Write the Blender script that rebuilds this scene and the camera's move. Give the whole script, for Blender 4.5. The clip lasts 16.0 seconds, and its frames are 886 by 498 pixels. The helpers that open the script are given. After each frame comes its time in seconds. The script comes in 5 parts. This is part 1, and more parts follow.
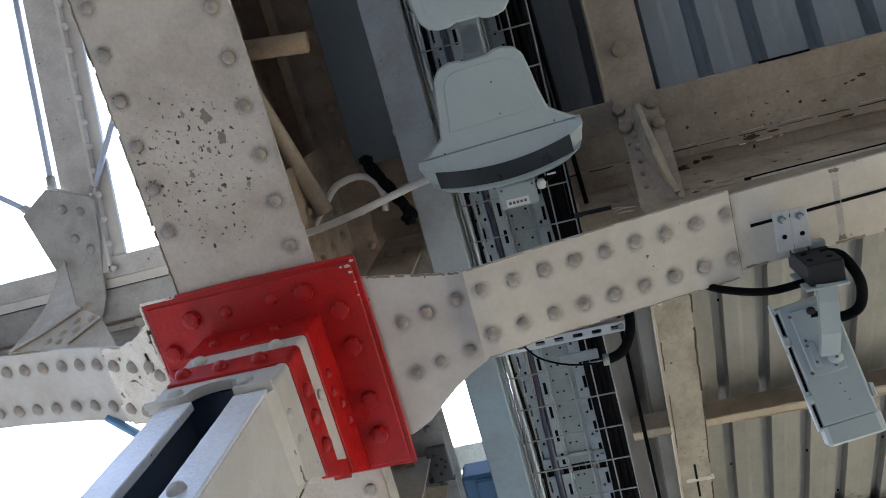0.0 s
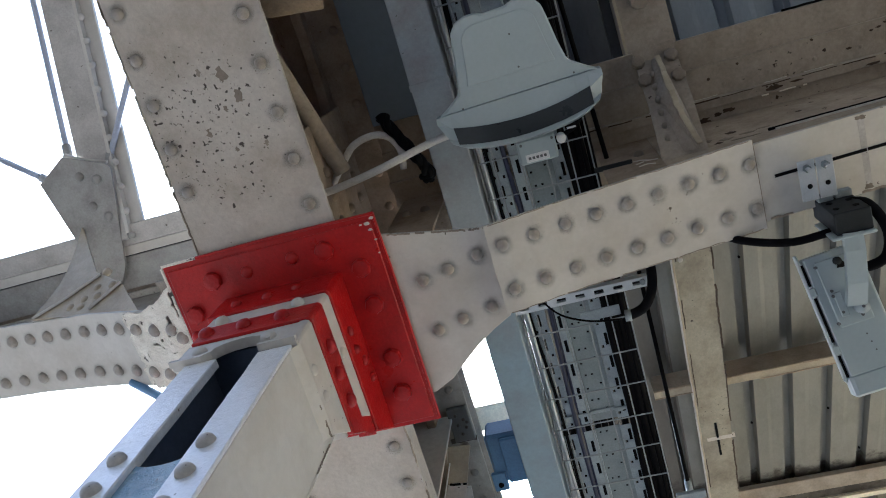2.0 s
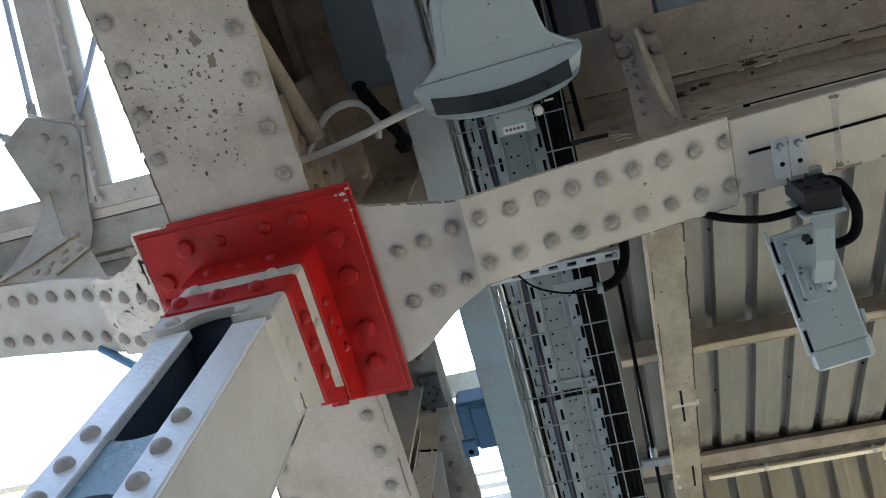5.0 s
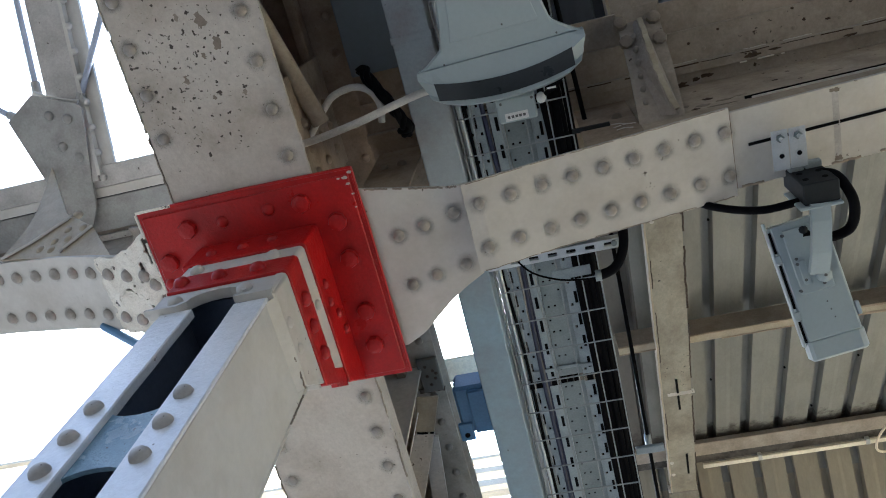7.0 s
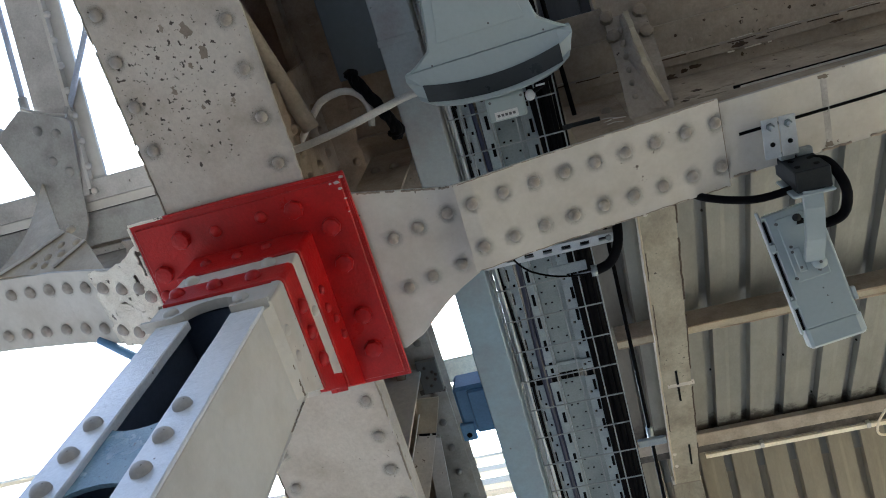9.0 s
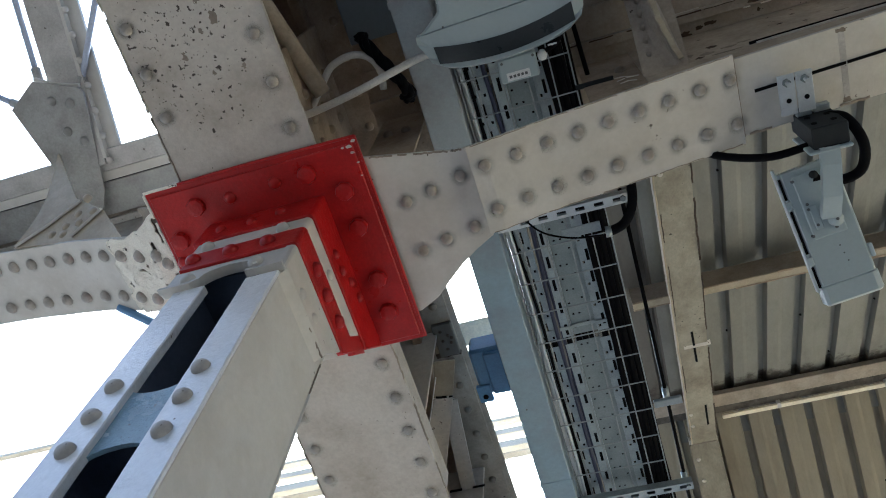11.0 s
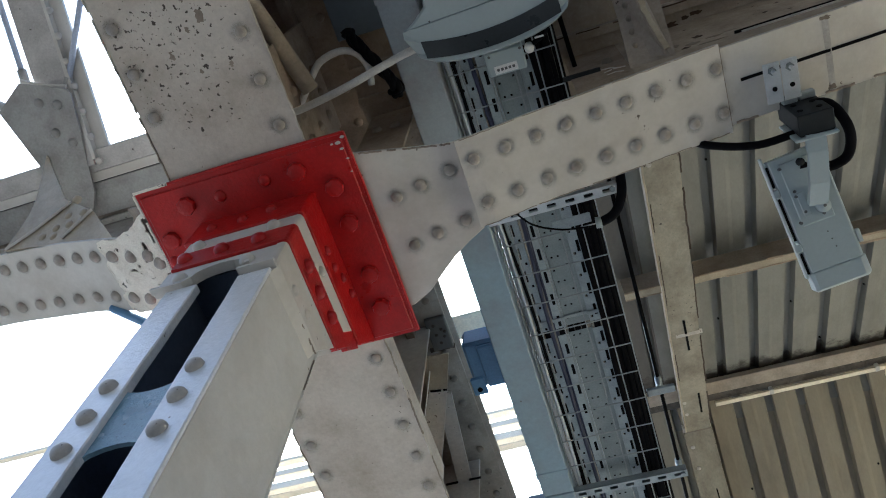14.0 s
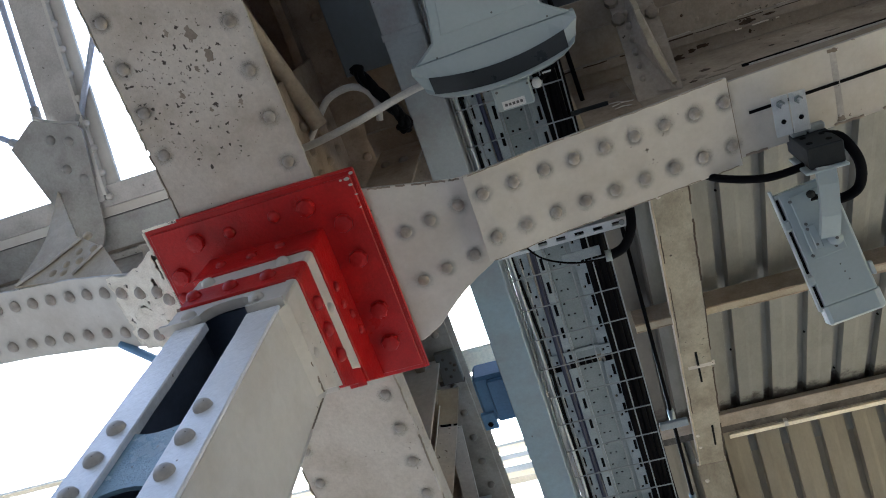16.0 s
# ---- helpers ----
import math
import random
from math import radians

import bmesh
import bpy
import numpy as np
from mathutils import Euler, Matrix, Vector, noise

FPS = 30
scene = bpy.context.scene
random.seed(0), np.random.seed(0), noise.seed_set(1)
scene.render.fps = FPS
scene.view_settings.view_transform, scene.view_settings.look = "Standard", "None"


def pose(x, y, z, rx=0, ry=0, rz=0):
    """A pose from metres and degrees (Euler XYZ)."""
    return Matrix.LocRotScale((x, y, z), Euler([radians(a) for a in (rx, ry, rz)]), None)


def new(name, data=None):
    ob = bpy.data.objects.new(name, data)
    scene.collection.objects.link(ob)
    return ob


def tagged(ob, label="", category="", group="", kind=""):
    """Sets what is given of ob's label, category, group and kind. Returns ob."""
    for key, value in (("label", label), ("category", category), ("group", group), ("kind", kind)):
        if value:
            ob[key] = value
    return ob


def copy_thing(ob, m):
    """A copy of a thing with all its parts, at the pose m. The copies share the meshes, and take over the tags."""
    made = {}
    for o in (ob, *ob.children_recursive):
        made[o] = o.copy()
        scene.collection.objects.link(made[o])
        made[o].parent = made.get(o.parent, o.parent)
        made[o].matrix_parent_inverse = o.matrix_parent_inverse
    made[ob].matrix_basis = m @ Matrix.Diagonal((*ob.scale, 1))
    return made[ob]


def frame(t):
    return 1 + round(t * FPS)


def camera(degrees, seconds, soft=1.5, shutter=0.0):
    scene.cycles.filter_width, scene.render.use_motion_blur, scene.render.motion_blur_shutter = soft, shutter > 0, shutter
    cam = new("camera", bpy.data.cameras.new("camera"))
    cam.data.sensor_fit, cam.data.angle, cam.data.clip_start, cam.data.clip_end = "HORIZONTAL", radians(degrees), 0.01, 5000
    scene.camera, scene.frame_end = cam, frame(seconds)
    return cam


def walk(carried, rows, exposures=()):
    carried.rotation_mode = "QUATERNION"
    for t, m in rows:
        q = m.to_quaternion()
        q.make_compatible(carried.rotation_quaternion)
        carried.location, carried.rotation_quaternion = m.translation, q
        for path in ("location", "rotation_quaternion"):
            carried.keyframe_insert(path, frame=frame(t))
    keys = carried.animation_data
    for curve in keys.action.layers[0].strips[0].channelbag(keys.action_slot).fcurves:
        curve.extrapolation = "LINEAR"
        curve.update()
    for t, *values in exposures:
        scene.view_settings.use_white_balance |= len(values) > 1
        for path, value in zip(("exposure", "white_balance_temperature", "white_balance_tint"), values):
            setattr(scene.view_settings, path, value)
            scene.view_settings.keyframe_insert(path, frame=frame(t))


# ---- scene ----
# Camera: a phone held up by hand, almost still, looking steeply up under a station canopy.
cam = camera(57.97, 16.0, soft=1.0)
# seconds, eye, Euler degrees
PATH = [
    (0, (0.0001, -0.0000, 1.6000), (163.404, -5.131, 15.126)),
    (0.5, (0.0109, 0.0066, 1.6004), (162.983, -4.856, 14.937)),
    (1, (-0.0015, 0.0082, 1.5925), (162.910, -5.490, 15.657)),
    (1.5, (-0.0179, 0.0193, 1.5866), (162.694, -5.502, 15.967)),
    (2, (-0.0398, 0.0453, 1.5995), (161.325, -5.659, 16.349)),
    (2.5, (-0.0382, 0.0349, 1.6014), (161.495, -5.168, 17.204)),
    (3, (-0.0267, 0.0221, 1.5960), (160.908, -5.268, 17.152)),
    (3.5, (-0.0170, 0.0040, 1.6053), (160.341, -3.848, 16.348)),
    (4, (-0.0191, -0.0084, 1.6044), (160.367, -3.289, 15.706)),
    (4.5, (-0.0368, -0.0057, 1.6036), (159.529, -3.492, 15.126)),
    (5, (-0.0526, 0.0108, 1.6125), (158.684, -3.839, 14.814)),
    (5.2, (-0.0505, 0.0050, 1.6020), (158.400, -3.980, 14.440)),
    (7.3, (-0.0481, 0.0044, 1.5890), (157.666, -4.283, 13.816)),
    (7.5, (-0.0545, 0.0070, 1.5926), (157.604, -4.064, 14.507)),
    (8, (-0.0529, 0.0082, 1.5940), (157.425, -3.965, 14.662)),
    (8.5, (-0.0489, 0.0048, 1.5938), (157.399, -3.317, 15.490)),
    (9, (-0.0465, 0.0012, 1.5949), (157.551, -3.143, 15.698)),
    (9.5, (-0.0520, 0.0065, 1.5907), (156.622, -3.777, 15.570)),
    (9.7, (-0.0558, 0.0077, 1.5883), (156.530, -4.088, 15.793)),
    (11.8, (-0.0347, 0.0193, 1.5844), (154.346, -3.729, 17.126)),
    (12, (-0.0363, 0.0208, 1.5819), (154.294, -3.823, 16.808)),
    (12.5, (-0.0375, 0.0222, 1.5728), (153.955, -3.958, 17.213)),
    (13, (-0.0384, 0.0270, 1.5792), (154.268, -3.565, 16.884)),
    (13.5, (-0.0375, 0.0226, 1.5771), (154.009, -3.561, 17.192)),
    (14, (-0.0367, 0.0121, 1.5776), (154.659, -2.875, 17.726)),
    (14.5, (-0.0391, 0.0200, 1.5758), (153.866, -3.075, 17.829)),
    (15, (-0.0327, 0.0131, 1.5860), (154.323, -3.538, 18.253)),
    (15.5, (-0.0260, 0.0063, 1.5972), (155.312, -3.027, 18.113)),
    (16, (-0.0324, -0.0027, 1.5939), (156.672, -3.324, 18.341)),
]
walk(cam, [(t, pose(*eye, *turn)) for t, eye, turn in PATH], [(0, 1.84, 5120, 6), (1, 1.84, 5120, 6), (2.5, 1.67, 5120, 6), (3.5, 1.73, 5080, 3), (5, 1.79, 5080, 2), (7.5, 1.68, 5080, 4), (9.5, 1.66, 5080, 3), (12, 1.46, 5050, 2), (14.5, 1.47, 5050, 3), (16, 1.58, 5120, 5)])

# ---- world, sun ----
world = bpy.data.worlds.new("sky")
scene.world = world
world.use_nodes = True
wn = world.node_tree.nodes
sky = wn.new("ShaderNodeTexSky")
sky.sky_type = "NISHITA"
sky.sun_disc = False
SUN_EL, SUN_ROT = 60.0, -35.0
sky.sun_elevation = radians(SUN_EL)
sky.sun_rotation = radians(SUN_ROT)
sky.dust_density = 9.0
wn["Background"].inputs["Strength"].default_value = 0.15
world.node_tree.links.new(sky.outputs["Color"], wn["Background"].inputs["Color"])
sun_data = bpy.data.lights.new("sun", "SUN")
sun_data.energy, sun_data.angle, sun_data.color = 3.2, radians(0.6), (1.0, 0.96, 0.90)
sun = new("sun", sun_data)
_az, _el = radians(SUN_ROT), radians(SUN_EL)
sun_dir = Vector((math.sin(_az) * math.cos(_el), math.cos(_az) * math.cos(_el), math.sin(_el)))
sun.matrix_world = Matrix.Translation((0, 0, 20)) @ sun_dir.to_track_quat("Z", "Y").to_matrix().to_4x4()


# ---- materials ----
def _node(nt, kind, **values):
    n = nt.nodes.new(kind)
    for key, value in values.items():
        n.inputs[key].default_value = value
    return n


def paint(name, base, stain, amount=0.5, rough=0.5, scale=6.0, metal=0.0, bump=0.15, speck=None, speck_at=0.7, streak=1.0, grain=1.0, patch=None, gloss=0.5, chip=42.0, dent=0.0):
    """Paint or metal: base colour, large cloudy stains, fine grain, optional rust specks, fine relief."""
    m = bpy.data.materials.new(name)
    m.use_nodes = True
    nt = m.node_tree
    b = nt.nodes["Principled BSDF"]
    b.inputs["Metallic"].default_value = metal
    b.inputs["Specular IOR Level"].default_value = gloss
    geo = nt.nodes.new("ShaderNodeTexCoord")
    mapping = nt.nodes.new("ShaderNodeMapping")
    mapping.inputs["Scale"].default_value = (1.0, streak, 1.0)
    nt.links.new(geo.outputs["Object"], mapping.inputs["Vector"])
    big = _node(nt, "ShaderNodeTexNoise", Scale=scale, Detail=6.0, Roughness=0.65)
    fine = _node(nt, "ShaderNodeTexNoise", Scale=scale * 14, Detail=4.0, Roughness=0.7)
    for n in (big, fine):
        nt.links.new(mapping.outputs["Vector"], n.inputs["Vector"])
    ramp = nt.nodes.new("ShaderNodeMapRange")
    ramp.inputs["From Min"].default_value, ramp.inputs["From Max"].default_value = 0.42, 0.75
    ramp.inputs["To Max"].default_value = amount
    nt.links.new(big.outputs["Fac"], ramp.inputs["Value"])
    mix = nt.nodes.new("ShaderNodeMix")
    mix.data_type = "RGBA"
    mix.inputs["A"].default_value, mix.inputs["B"].default_value = (*base, 1), (*stain, 1)
    nt.links.new(ramp.outputs["Result"], mix.inputs["Factor"])
    hsv = nt.nodes.new("ShaderNodeHueSaturation")
    val = nt.nodes.new("ShaderNodeMapRange")
    val.inputs["From Min"].default_value, val.inputs["From Max"].default_value = 0.3, 0.7
    val.inputs["To Min"].default_value, val.inputs["To Max"].default_value = 1 - 0.14 * grain, 1 + 0.12 * grain
    nt.links.new(fine.outputs["Fac"], val.inputs["Value"])
    nt.links.new(val.outputs["Result"], hsv.inputs["Value"])
    nt.links.new(mix.outputs["Result"], hsv.inputs["Color"])
    colour = hsv.outputs["Color"]
    if speck:
        spots = _node(nt, "ShaderNodeTexNoise", Scale=chip, Detail=3.0, Roughness=0.55)
        where = _node(nt, "ShaderNodeTexNoise", Scale=2.2, Detail=2.0)
        nt.links.new(geo.outputs["Object"], spots.inputs["Vector"])
        nt.links.new(geo.outputs["Object"], where.inputs["Vector"])
        add = nt.nodes.new("ShaderNodeMath")
        add.operation = "MULTIPLY_ADD"
        add.inputs[1].default_value = 0.45
        nt.links.new(where.outputs["Fac"], add.inputs[0])
        nt.links.new(spots.outputs["Fac"], add.inputs[2])
        if patch:
            # chips gather round one worn place
            far = nt.nodes.new("ShaderNodeVectorMath")
            far.operation = "DISTANCE"
            far.inputs[1].default_value = patch[:3]
            nt.links.new(geo.outputs["Object"], far.inputs[0])
            fall = nt.nodes.new("ShaderNodeMapRange")
            fall.inputs["From Max"].default_value = patch[3]
            fall.inputs["To Min"].default_value, fall.inputs["To Max"].default_value = 0.05, -0.07
            nt.links.new(far.outputs["Value"], fall.inputs["Value"])
            plus = nt.nodes.new("ShaderNodeMath")
            nt.links.new(add.outputs["Value"], plus.inputs[0])
            nt.links.new(fall.outputs["Result"], plus.inputs[1])
            add = plus
        cut = nt.nodes.new("ShaderNodeMapRange")
        cut.inputs["From Min"].default_value, cut.inputs["From Max"].default_value = speck_at + 0.2, speck_at + 0.24
        nt.links.new(add.outputs["Value"], cut.inputs["Value"])
        mix2 = nt.nodes.new("ShaderNodeMix")
        mix2.data_type = "RGBA"
        mix2.inputs["B"].default_value = (*speck, 1)
        nt.links.new(cut.outputs["Result"], mix2.inputs["Factor"])
        nt.links.new(colour, mix2.inputs["A"])
        colour = mix2.outputs["Result"]
    nt.links.new(colour, b.inputs["Base Color"])
    rr = nt.nodes.new("ShaderNodeMapRange")
    rr.inputs["To Min"].default_value, rr.inputs["To Max"].default_value = max(0.05, rough - 0.15), min(1.0, rough + 0.15)
    nt.links.new(big.outputs["Fac"], rr.inputs["Value"])
    nt.links.new(rr.outputs["Result"], b.inputs["Roughness"])
    bm_node = _node(nt, "ShaderNodeBump", Strength=bump, Distance=0.004)
    nt.links.new(fine.outputs["Fac"], bm_node.inputs["Height"])
    if dent:
        lumps = _node(nt, "ShaderNodeTexNoise", Scale=55.0, Detail=3.0, Roughness=0.6)
        nt.links.new(geo.outputs["Object"], lumps.inputs["Vector"])
        low = _node(nt, "ShaderNodeBump", Strength=dent, Distance=0.006)
        nt.links.new(lumps.outputs["Fac"], low.inputs["Height"])
        nt.links.new(low.outputs["Normal"], bm_node.inputs["Normal"])
    nt.links.new(bm_node.outputs["Normal"], b.inputs["Normal"])
    return m


CREAM = paint("cream_paint", (0.57, 0.535, 0.485), (0.40, 0.35, 0.29), 0.55, 0.5, 3.0, bump=0.25, speck=(0.07, 0.045, 0.03), speck_at=0.725)
CREAM_CHIPPED = paint("chipped_cream_paint", (0.54, 0.495, 0.43), (0.32, 0.265, 0.20), 0.8, 0.45, 4.5, bump=0.2, grain=0.6, speck=(0.055, 0.04, 0.03), speck_at=0.71, patch=(-1.03, 0.14, 3.95, 0.42), chip=62.0, dent=0.45)
CREAM_PLAIN = paint("cream_paint_clean", (0.585, 0.56, 0.51), (0.40, 0.36, 0.295), 0.65, 0.42, 3.6, bump=0.12, grain=0.3, speck=(0.12, 0.10, 0.08), speck_at=0.775, dent=0.16)
RIVET = paint("grimy_cream_paint", (0.42, 0.385, 0.335), (0.25, 0.21, 0.165), 0.7, 0.5, 12.0, bump=0.3)
FRAME = paint("dull_grey_cream_paint", (0.36, 0.35, 0.325), (0.17, 0.155, 0.135), 0.8, 0.5, 7.0, bump=0.3, grain=0.9)
FRAME_PALE = paint("pale_grey_cream_paint", (0.50, 0.475, 0.44), (0.27, 0.245, 0.215), 0.7, 0.5, 7.0, bump=0.3, grain=0.9, speck=(0.07, 0.05, 0.04), speck_at=0.74)
RUST_DARK = paint("dark_rust", (0.060, 0.038, 0.024), (0.022, 0.016, 0.012), 0.8, 0.8, 30.0, bump=0.6)
GRIME = paint("grime", (0.15, 0.12, 0.088), (0.09, 0.07, 0.05), 0.6, 0.6, 9.0, bump=0.2, grain=0.6)
# Dark specks paint cracks in the flaking coat and the shade in them.
FLAKED = paint("flaking_cream_paint", (0.88, 0.83, 0.72), (0.62, 0.54, 0.42), 0.5, 0.6, 14.0, bump=0.8, speck=(0.07, 0.05, 0.035), speck_at=0.72, chip=24.0, dent=0.8)
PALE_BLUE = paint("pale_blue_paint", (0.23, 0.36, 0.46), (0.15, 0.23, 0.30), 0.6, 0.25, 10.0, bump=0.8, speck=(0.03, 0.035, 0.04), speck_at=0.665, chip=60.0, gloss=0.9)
# White gloss with the skylight on the column's front put into its base.
WHITE = paint("skylit_white_gloss", (0.80, 0.81, 0.83), (0.62, 0.62, 0.6), 0.4, 0.16, 5.0, bump=0.35, grain=0.5, gloss=1.0, speck=(0.12, 0.09, 0.07), speck_at=0.75, dent=0.18)
CHORD = paint("weathered_khaki_paint", (0.36, 0.31, 0.25), (0.16, 0.132, 0.098), 0.8, 0.6, 5.0, bump=0.4, speck=(0.04, 0.025, 0.015), speck_at=0.78)
RUST = paint("rusty_brown_paint", (0.36, 0.285, 0.205), (0.13, 0.096, 0.066), 0.8, 0.7, 8.0, bump=0.6, speck=(0.20, 0.14, 0.07), speck_at=0.75)
WEB = paint("rust_washed_cream_paint", (0.42, 0.35, 0.262), (0.16, 0.12, 0.08), 0.85, 0.6, 4.0, bump=0.4, speck=(0.09, 0.055, 0.03), speck_at=0.74, chip=30.0)
KHAKI = paint("khaki_cream_paint", (0.315, 0.285, 0.215), (0.12, 0.10, 0.07), 0.9, 0.5, 6.0, bump=0.5, speck=(0.06, 0.045, 0.03), speck_at=0.745, chip=50.0, streak=0.5)
WARM = paint("warm_cream_paint", (0.46, 0.40, 0.29), (0.26, 0.205, 0.135), 0.75, 0.5, 6.0, bump=0.3, grain=0.7)
BROWN = paint("weathered_cream_paint", (0.27, 0.225, 0.175), (0.11, 0.085, 0.06), 0.75, 0.6, 5.0, bump=0.4, speck=(0.05, 0.03, 0.02), speck_at=0.77)
RED = paint("red_gloss_paint", (0.42, 0.010, 0.009), (0.24, 0.008, 0.008), 0.8, 0.32, 7.0, bump=0.3, gloss=0.3, speck=(0.62, 0.55, 0.50), speck_at=0.80, dent=0.2)
TRUNK = paint("grey_trunking_paint", (0.285, 0.385, 0.46), (0.235, 0.25, 0.27), 0.75, 0.38, 3.5, bump=0.06, grain=0.5, speck=(0.10, 0.09, 0.085), speck_at=0.80)
TRUNK_DUSTY = paint("dusty_grey_trunking_paint", (0.34, 0.375, 0.395), (0.27, 0.245, 0.235), 0.9, 0.45, 6.0, bump=0.1, grain=0.6, speck=(0.05, 0.045, 0.04), speck_at=0.745)
DUCT = paint("dark_grey_duct_paint", (0.17, 0.20, 0.22), (0.13, 0.15, 0.165), 0.5, 0.45, 3.0, bump=0.04, grain=0.4)
HOUSING = paint("light_grey_plastic", (0.395, 0.455, 0.47), (0.34, 0.39, 0.405), 0.4, 0.38, 5.0, bump=0.02, grain=0.25)
GALV = paint("galvanised_steel", (0.335, 0.375, 0.39), (0.19, 0.215, 0.23), 0.7, 0.42, 14.0, metal=0.4, bump=0.05)
WIRE = paint("zinc_wire", (0.29, 0.31, 0.315), (0.19, 0.20, 0.205), 0.4, 0.5, 20.0, metal=0.3, bump=0.03)
DULL = paint("dull_zinc_sheet", (0.25, 0.285, 0.29), (0.17, 0.195, 0.20), 0.6, 0.5, 9.0, metal=0.4, bump=0.05)
ZINC = paint("bright_zinc", (0.62, 0.65, 0.67), (0.45, 0.48, 0.5), 0.5, 0.4, 25.0, metal=0.4, bump=0.05)
RIVET_DARK = paint("dark_cream_paint", (0.36, 0.335, 0.305), (0.23, 0.205, 0.175), 0.7, 0.55, 12.0, bump=0.3)
SHEET = paint("grey_roof_sheet", (0.205, 0.203, 0.182), (0.125, 0.12, 0.10), 0.6, 0.5, 7.0, bump=0.05, grain=0.5, streak=0.12)
BLACK = paint("black_rubber", (0.005, 0.005, 0.006), (0.010, 0.010, 0.010), 0.5, 0.6, 20.0, bump=0.05, gloss=0.03)
DARKBOX = paint("dark_grey_plastic", (0.022, 0.025, 0.027), (0.035, 0.038, 0.04), 0.5, 0.6, 20.0, bump=0.05, gloss=0.15)
GLASS_DARK = paint("dark_window", (0.022, 0.027, 0.032), (0.032, 0.037, 0.042), 0.3, 0.3, 6.0, bump=0.01, gloss=0.3)
PIPE = paint("grey_pvc_hose", (0.60, 0.585, 0.55), (0.45, 0.43, 0.39), 0.5, 0.45, 12.0, bump=0.1)
BLUE = paint("blue_box_paint", (0.10, 0.215, 0.39), (0.06, 0.125, 0.23), 0.4, 0.4, 9.0, bump=0.04)
NAVY = paint("navy_cable", (0.02, 0.025, 0.06), (0.03, 0.035, 0.07), 0.5, 0.4, 20.0, bump=0.03)
LABEL = paint("white_label", (0.8, 0.8, 0.78), (0.7, 0.7, 0.68), 0.3, 0.5, 20.0, bump=0.01)
INK = paint("grey_ink", (0.12, 0.12, 0.12), (0.2, 0.2, 0.2), 0.3, 0.6, 20.0, bump=0.0)
CONCRETE = paint("plain_wall_render", (0.20, 0.19, 0.17), (0.13, 0.12, 0.11), 0.6, 0.85, 0.8, bump=0.3)
BALLAST = paint("sunlit_paving", (0.13, 0.12, 0.105), (0.095, 0.087, 0.076), 0.6, 0.9, 0.7, bump=0.3)
ASPHALT = paint("platform_asphalt", (0.055, 0.055, 0.057), (0.04, 0.04, 0.041), 0.6, 0.85, 0.8, bump=0.3)
SAND = paint("sandy_paving", (0.52, 0.41, 0.225), (0.40, 0.31, 0.17), 0.6, 0.9, 0.9, bump=0.3)
PAVING = paint("grey_paving", (0.085, 0.08, 0.072), (0.065, 0.06, 0.055), 0.6, 0.9, 0.9, bump=0.3)
# Rod colour lifted to pale blue-grey to paint the sky's glare.
GLARE_ROD = paint("rod_paint_with_glare", (0.42, 0.46, 0.56), (0.30, 0.31, 0.36), 0.5, 0.45, 9.0, bump=0.1)
# White with sunlight's warmth put into the base colour.
SUNNY = paint("sun_tinted_white_paint", (0.88, 0.79, 0.62), (0.66, 0.57, 0.42), 0.5, 0.5, 6.0, bump=0.1)
# Dark coat for the column's slot, its shade put into the colour.
SLOT_SHADE = paint("dark_slot_shade", (0.15, 0.18, 0.24), (0.09, 0.10, 0.125), 0.6, 0.6, 6.0, bump=0.2)

# Cream base holds the warm light on the slope beyond the ridge.
SHEET_WARM = paint("warm_lit_roof_sheet", (0.27, 0.24, 0.178), (0.165, 0.14, 0.10), 0.6, 0.5, 7.0, bump=0.05, grain=0.5, streak=0.12)
# Same roofing, with the sky's blue light put into the base colour.
SHEET_SKYLIT = paint("skylit_roof_sheet", (0.235, 0.27, 0.31), (0.17, 0.185, 0.20), 0.6, 0.5, 7.0, bump=0.05, grain=0.5, streak=0.12)
# Darker base colours, used for the sheets nearest the girder and basket.
SHEET_DARK = paint("dark_roof_sheet", (0.10, 0.108, 0.12), (0.07, 0.07, 0.07), 0.6, 0.6, 7.0, bump=0.05, grain=0.6, streak=0.12)
DARK_BROWN = paint("dark_brown_coat", (0.11, 0.098, 0.08), (0.06, 0.053, 0.043), 0.6, 0.6, 7.0, bump=0.05, grain=0.6, streak=0.12)


def settle(m, inner, outer, most):
    """A film of dirt that has gathered round a rivet head, thinning out unevenly away from it."""
    nt = m.node_tree
    b = nt.nodes["Principled BSDF"]
    co = nt.nodes.new("ShaderNodeTexCoord")
    who = nt.nodes.new("ShaderNodeObjectInfo")
    flat = nt.nodes.new("ShaderNodeVectorMath")
    flat.operation = "MULTIPLY"
    flat.inputs[1].default_value = (1, 1, 0)
    nt.links.new(co.outputs["Object"], flat.inputs[0])
    far = nt.nodes.new("ShaderNodeVectorMath")
    far.operation = "LENGTH"
    nt.links.new(flat.outputs["Vector"], far.inputs[0])
    fade = nt.nodes.new("ShaderNodeMapRange")
    fade.interpolation_type = "SMOOTHSTEP"
    fade.inputs["From Min"].default_value, fade.inputs["From Max"].default_value = inner, outer
    fade.inputs["To Min"].default_value, fade.inputs["To Max"].default_value = most, 0.0
    nt.links.new(far.outputs["Value"], fade.inputs["Value"])
    shift = nt.nodes.new("ShaderNodeVectorMath")
    shift.operation = "ADD"
    nt.links.new(co.outputs["Object"], shift.inputs[0])
    nt.links.new(who.outputs["Random"], shift.inputs[1])
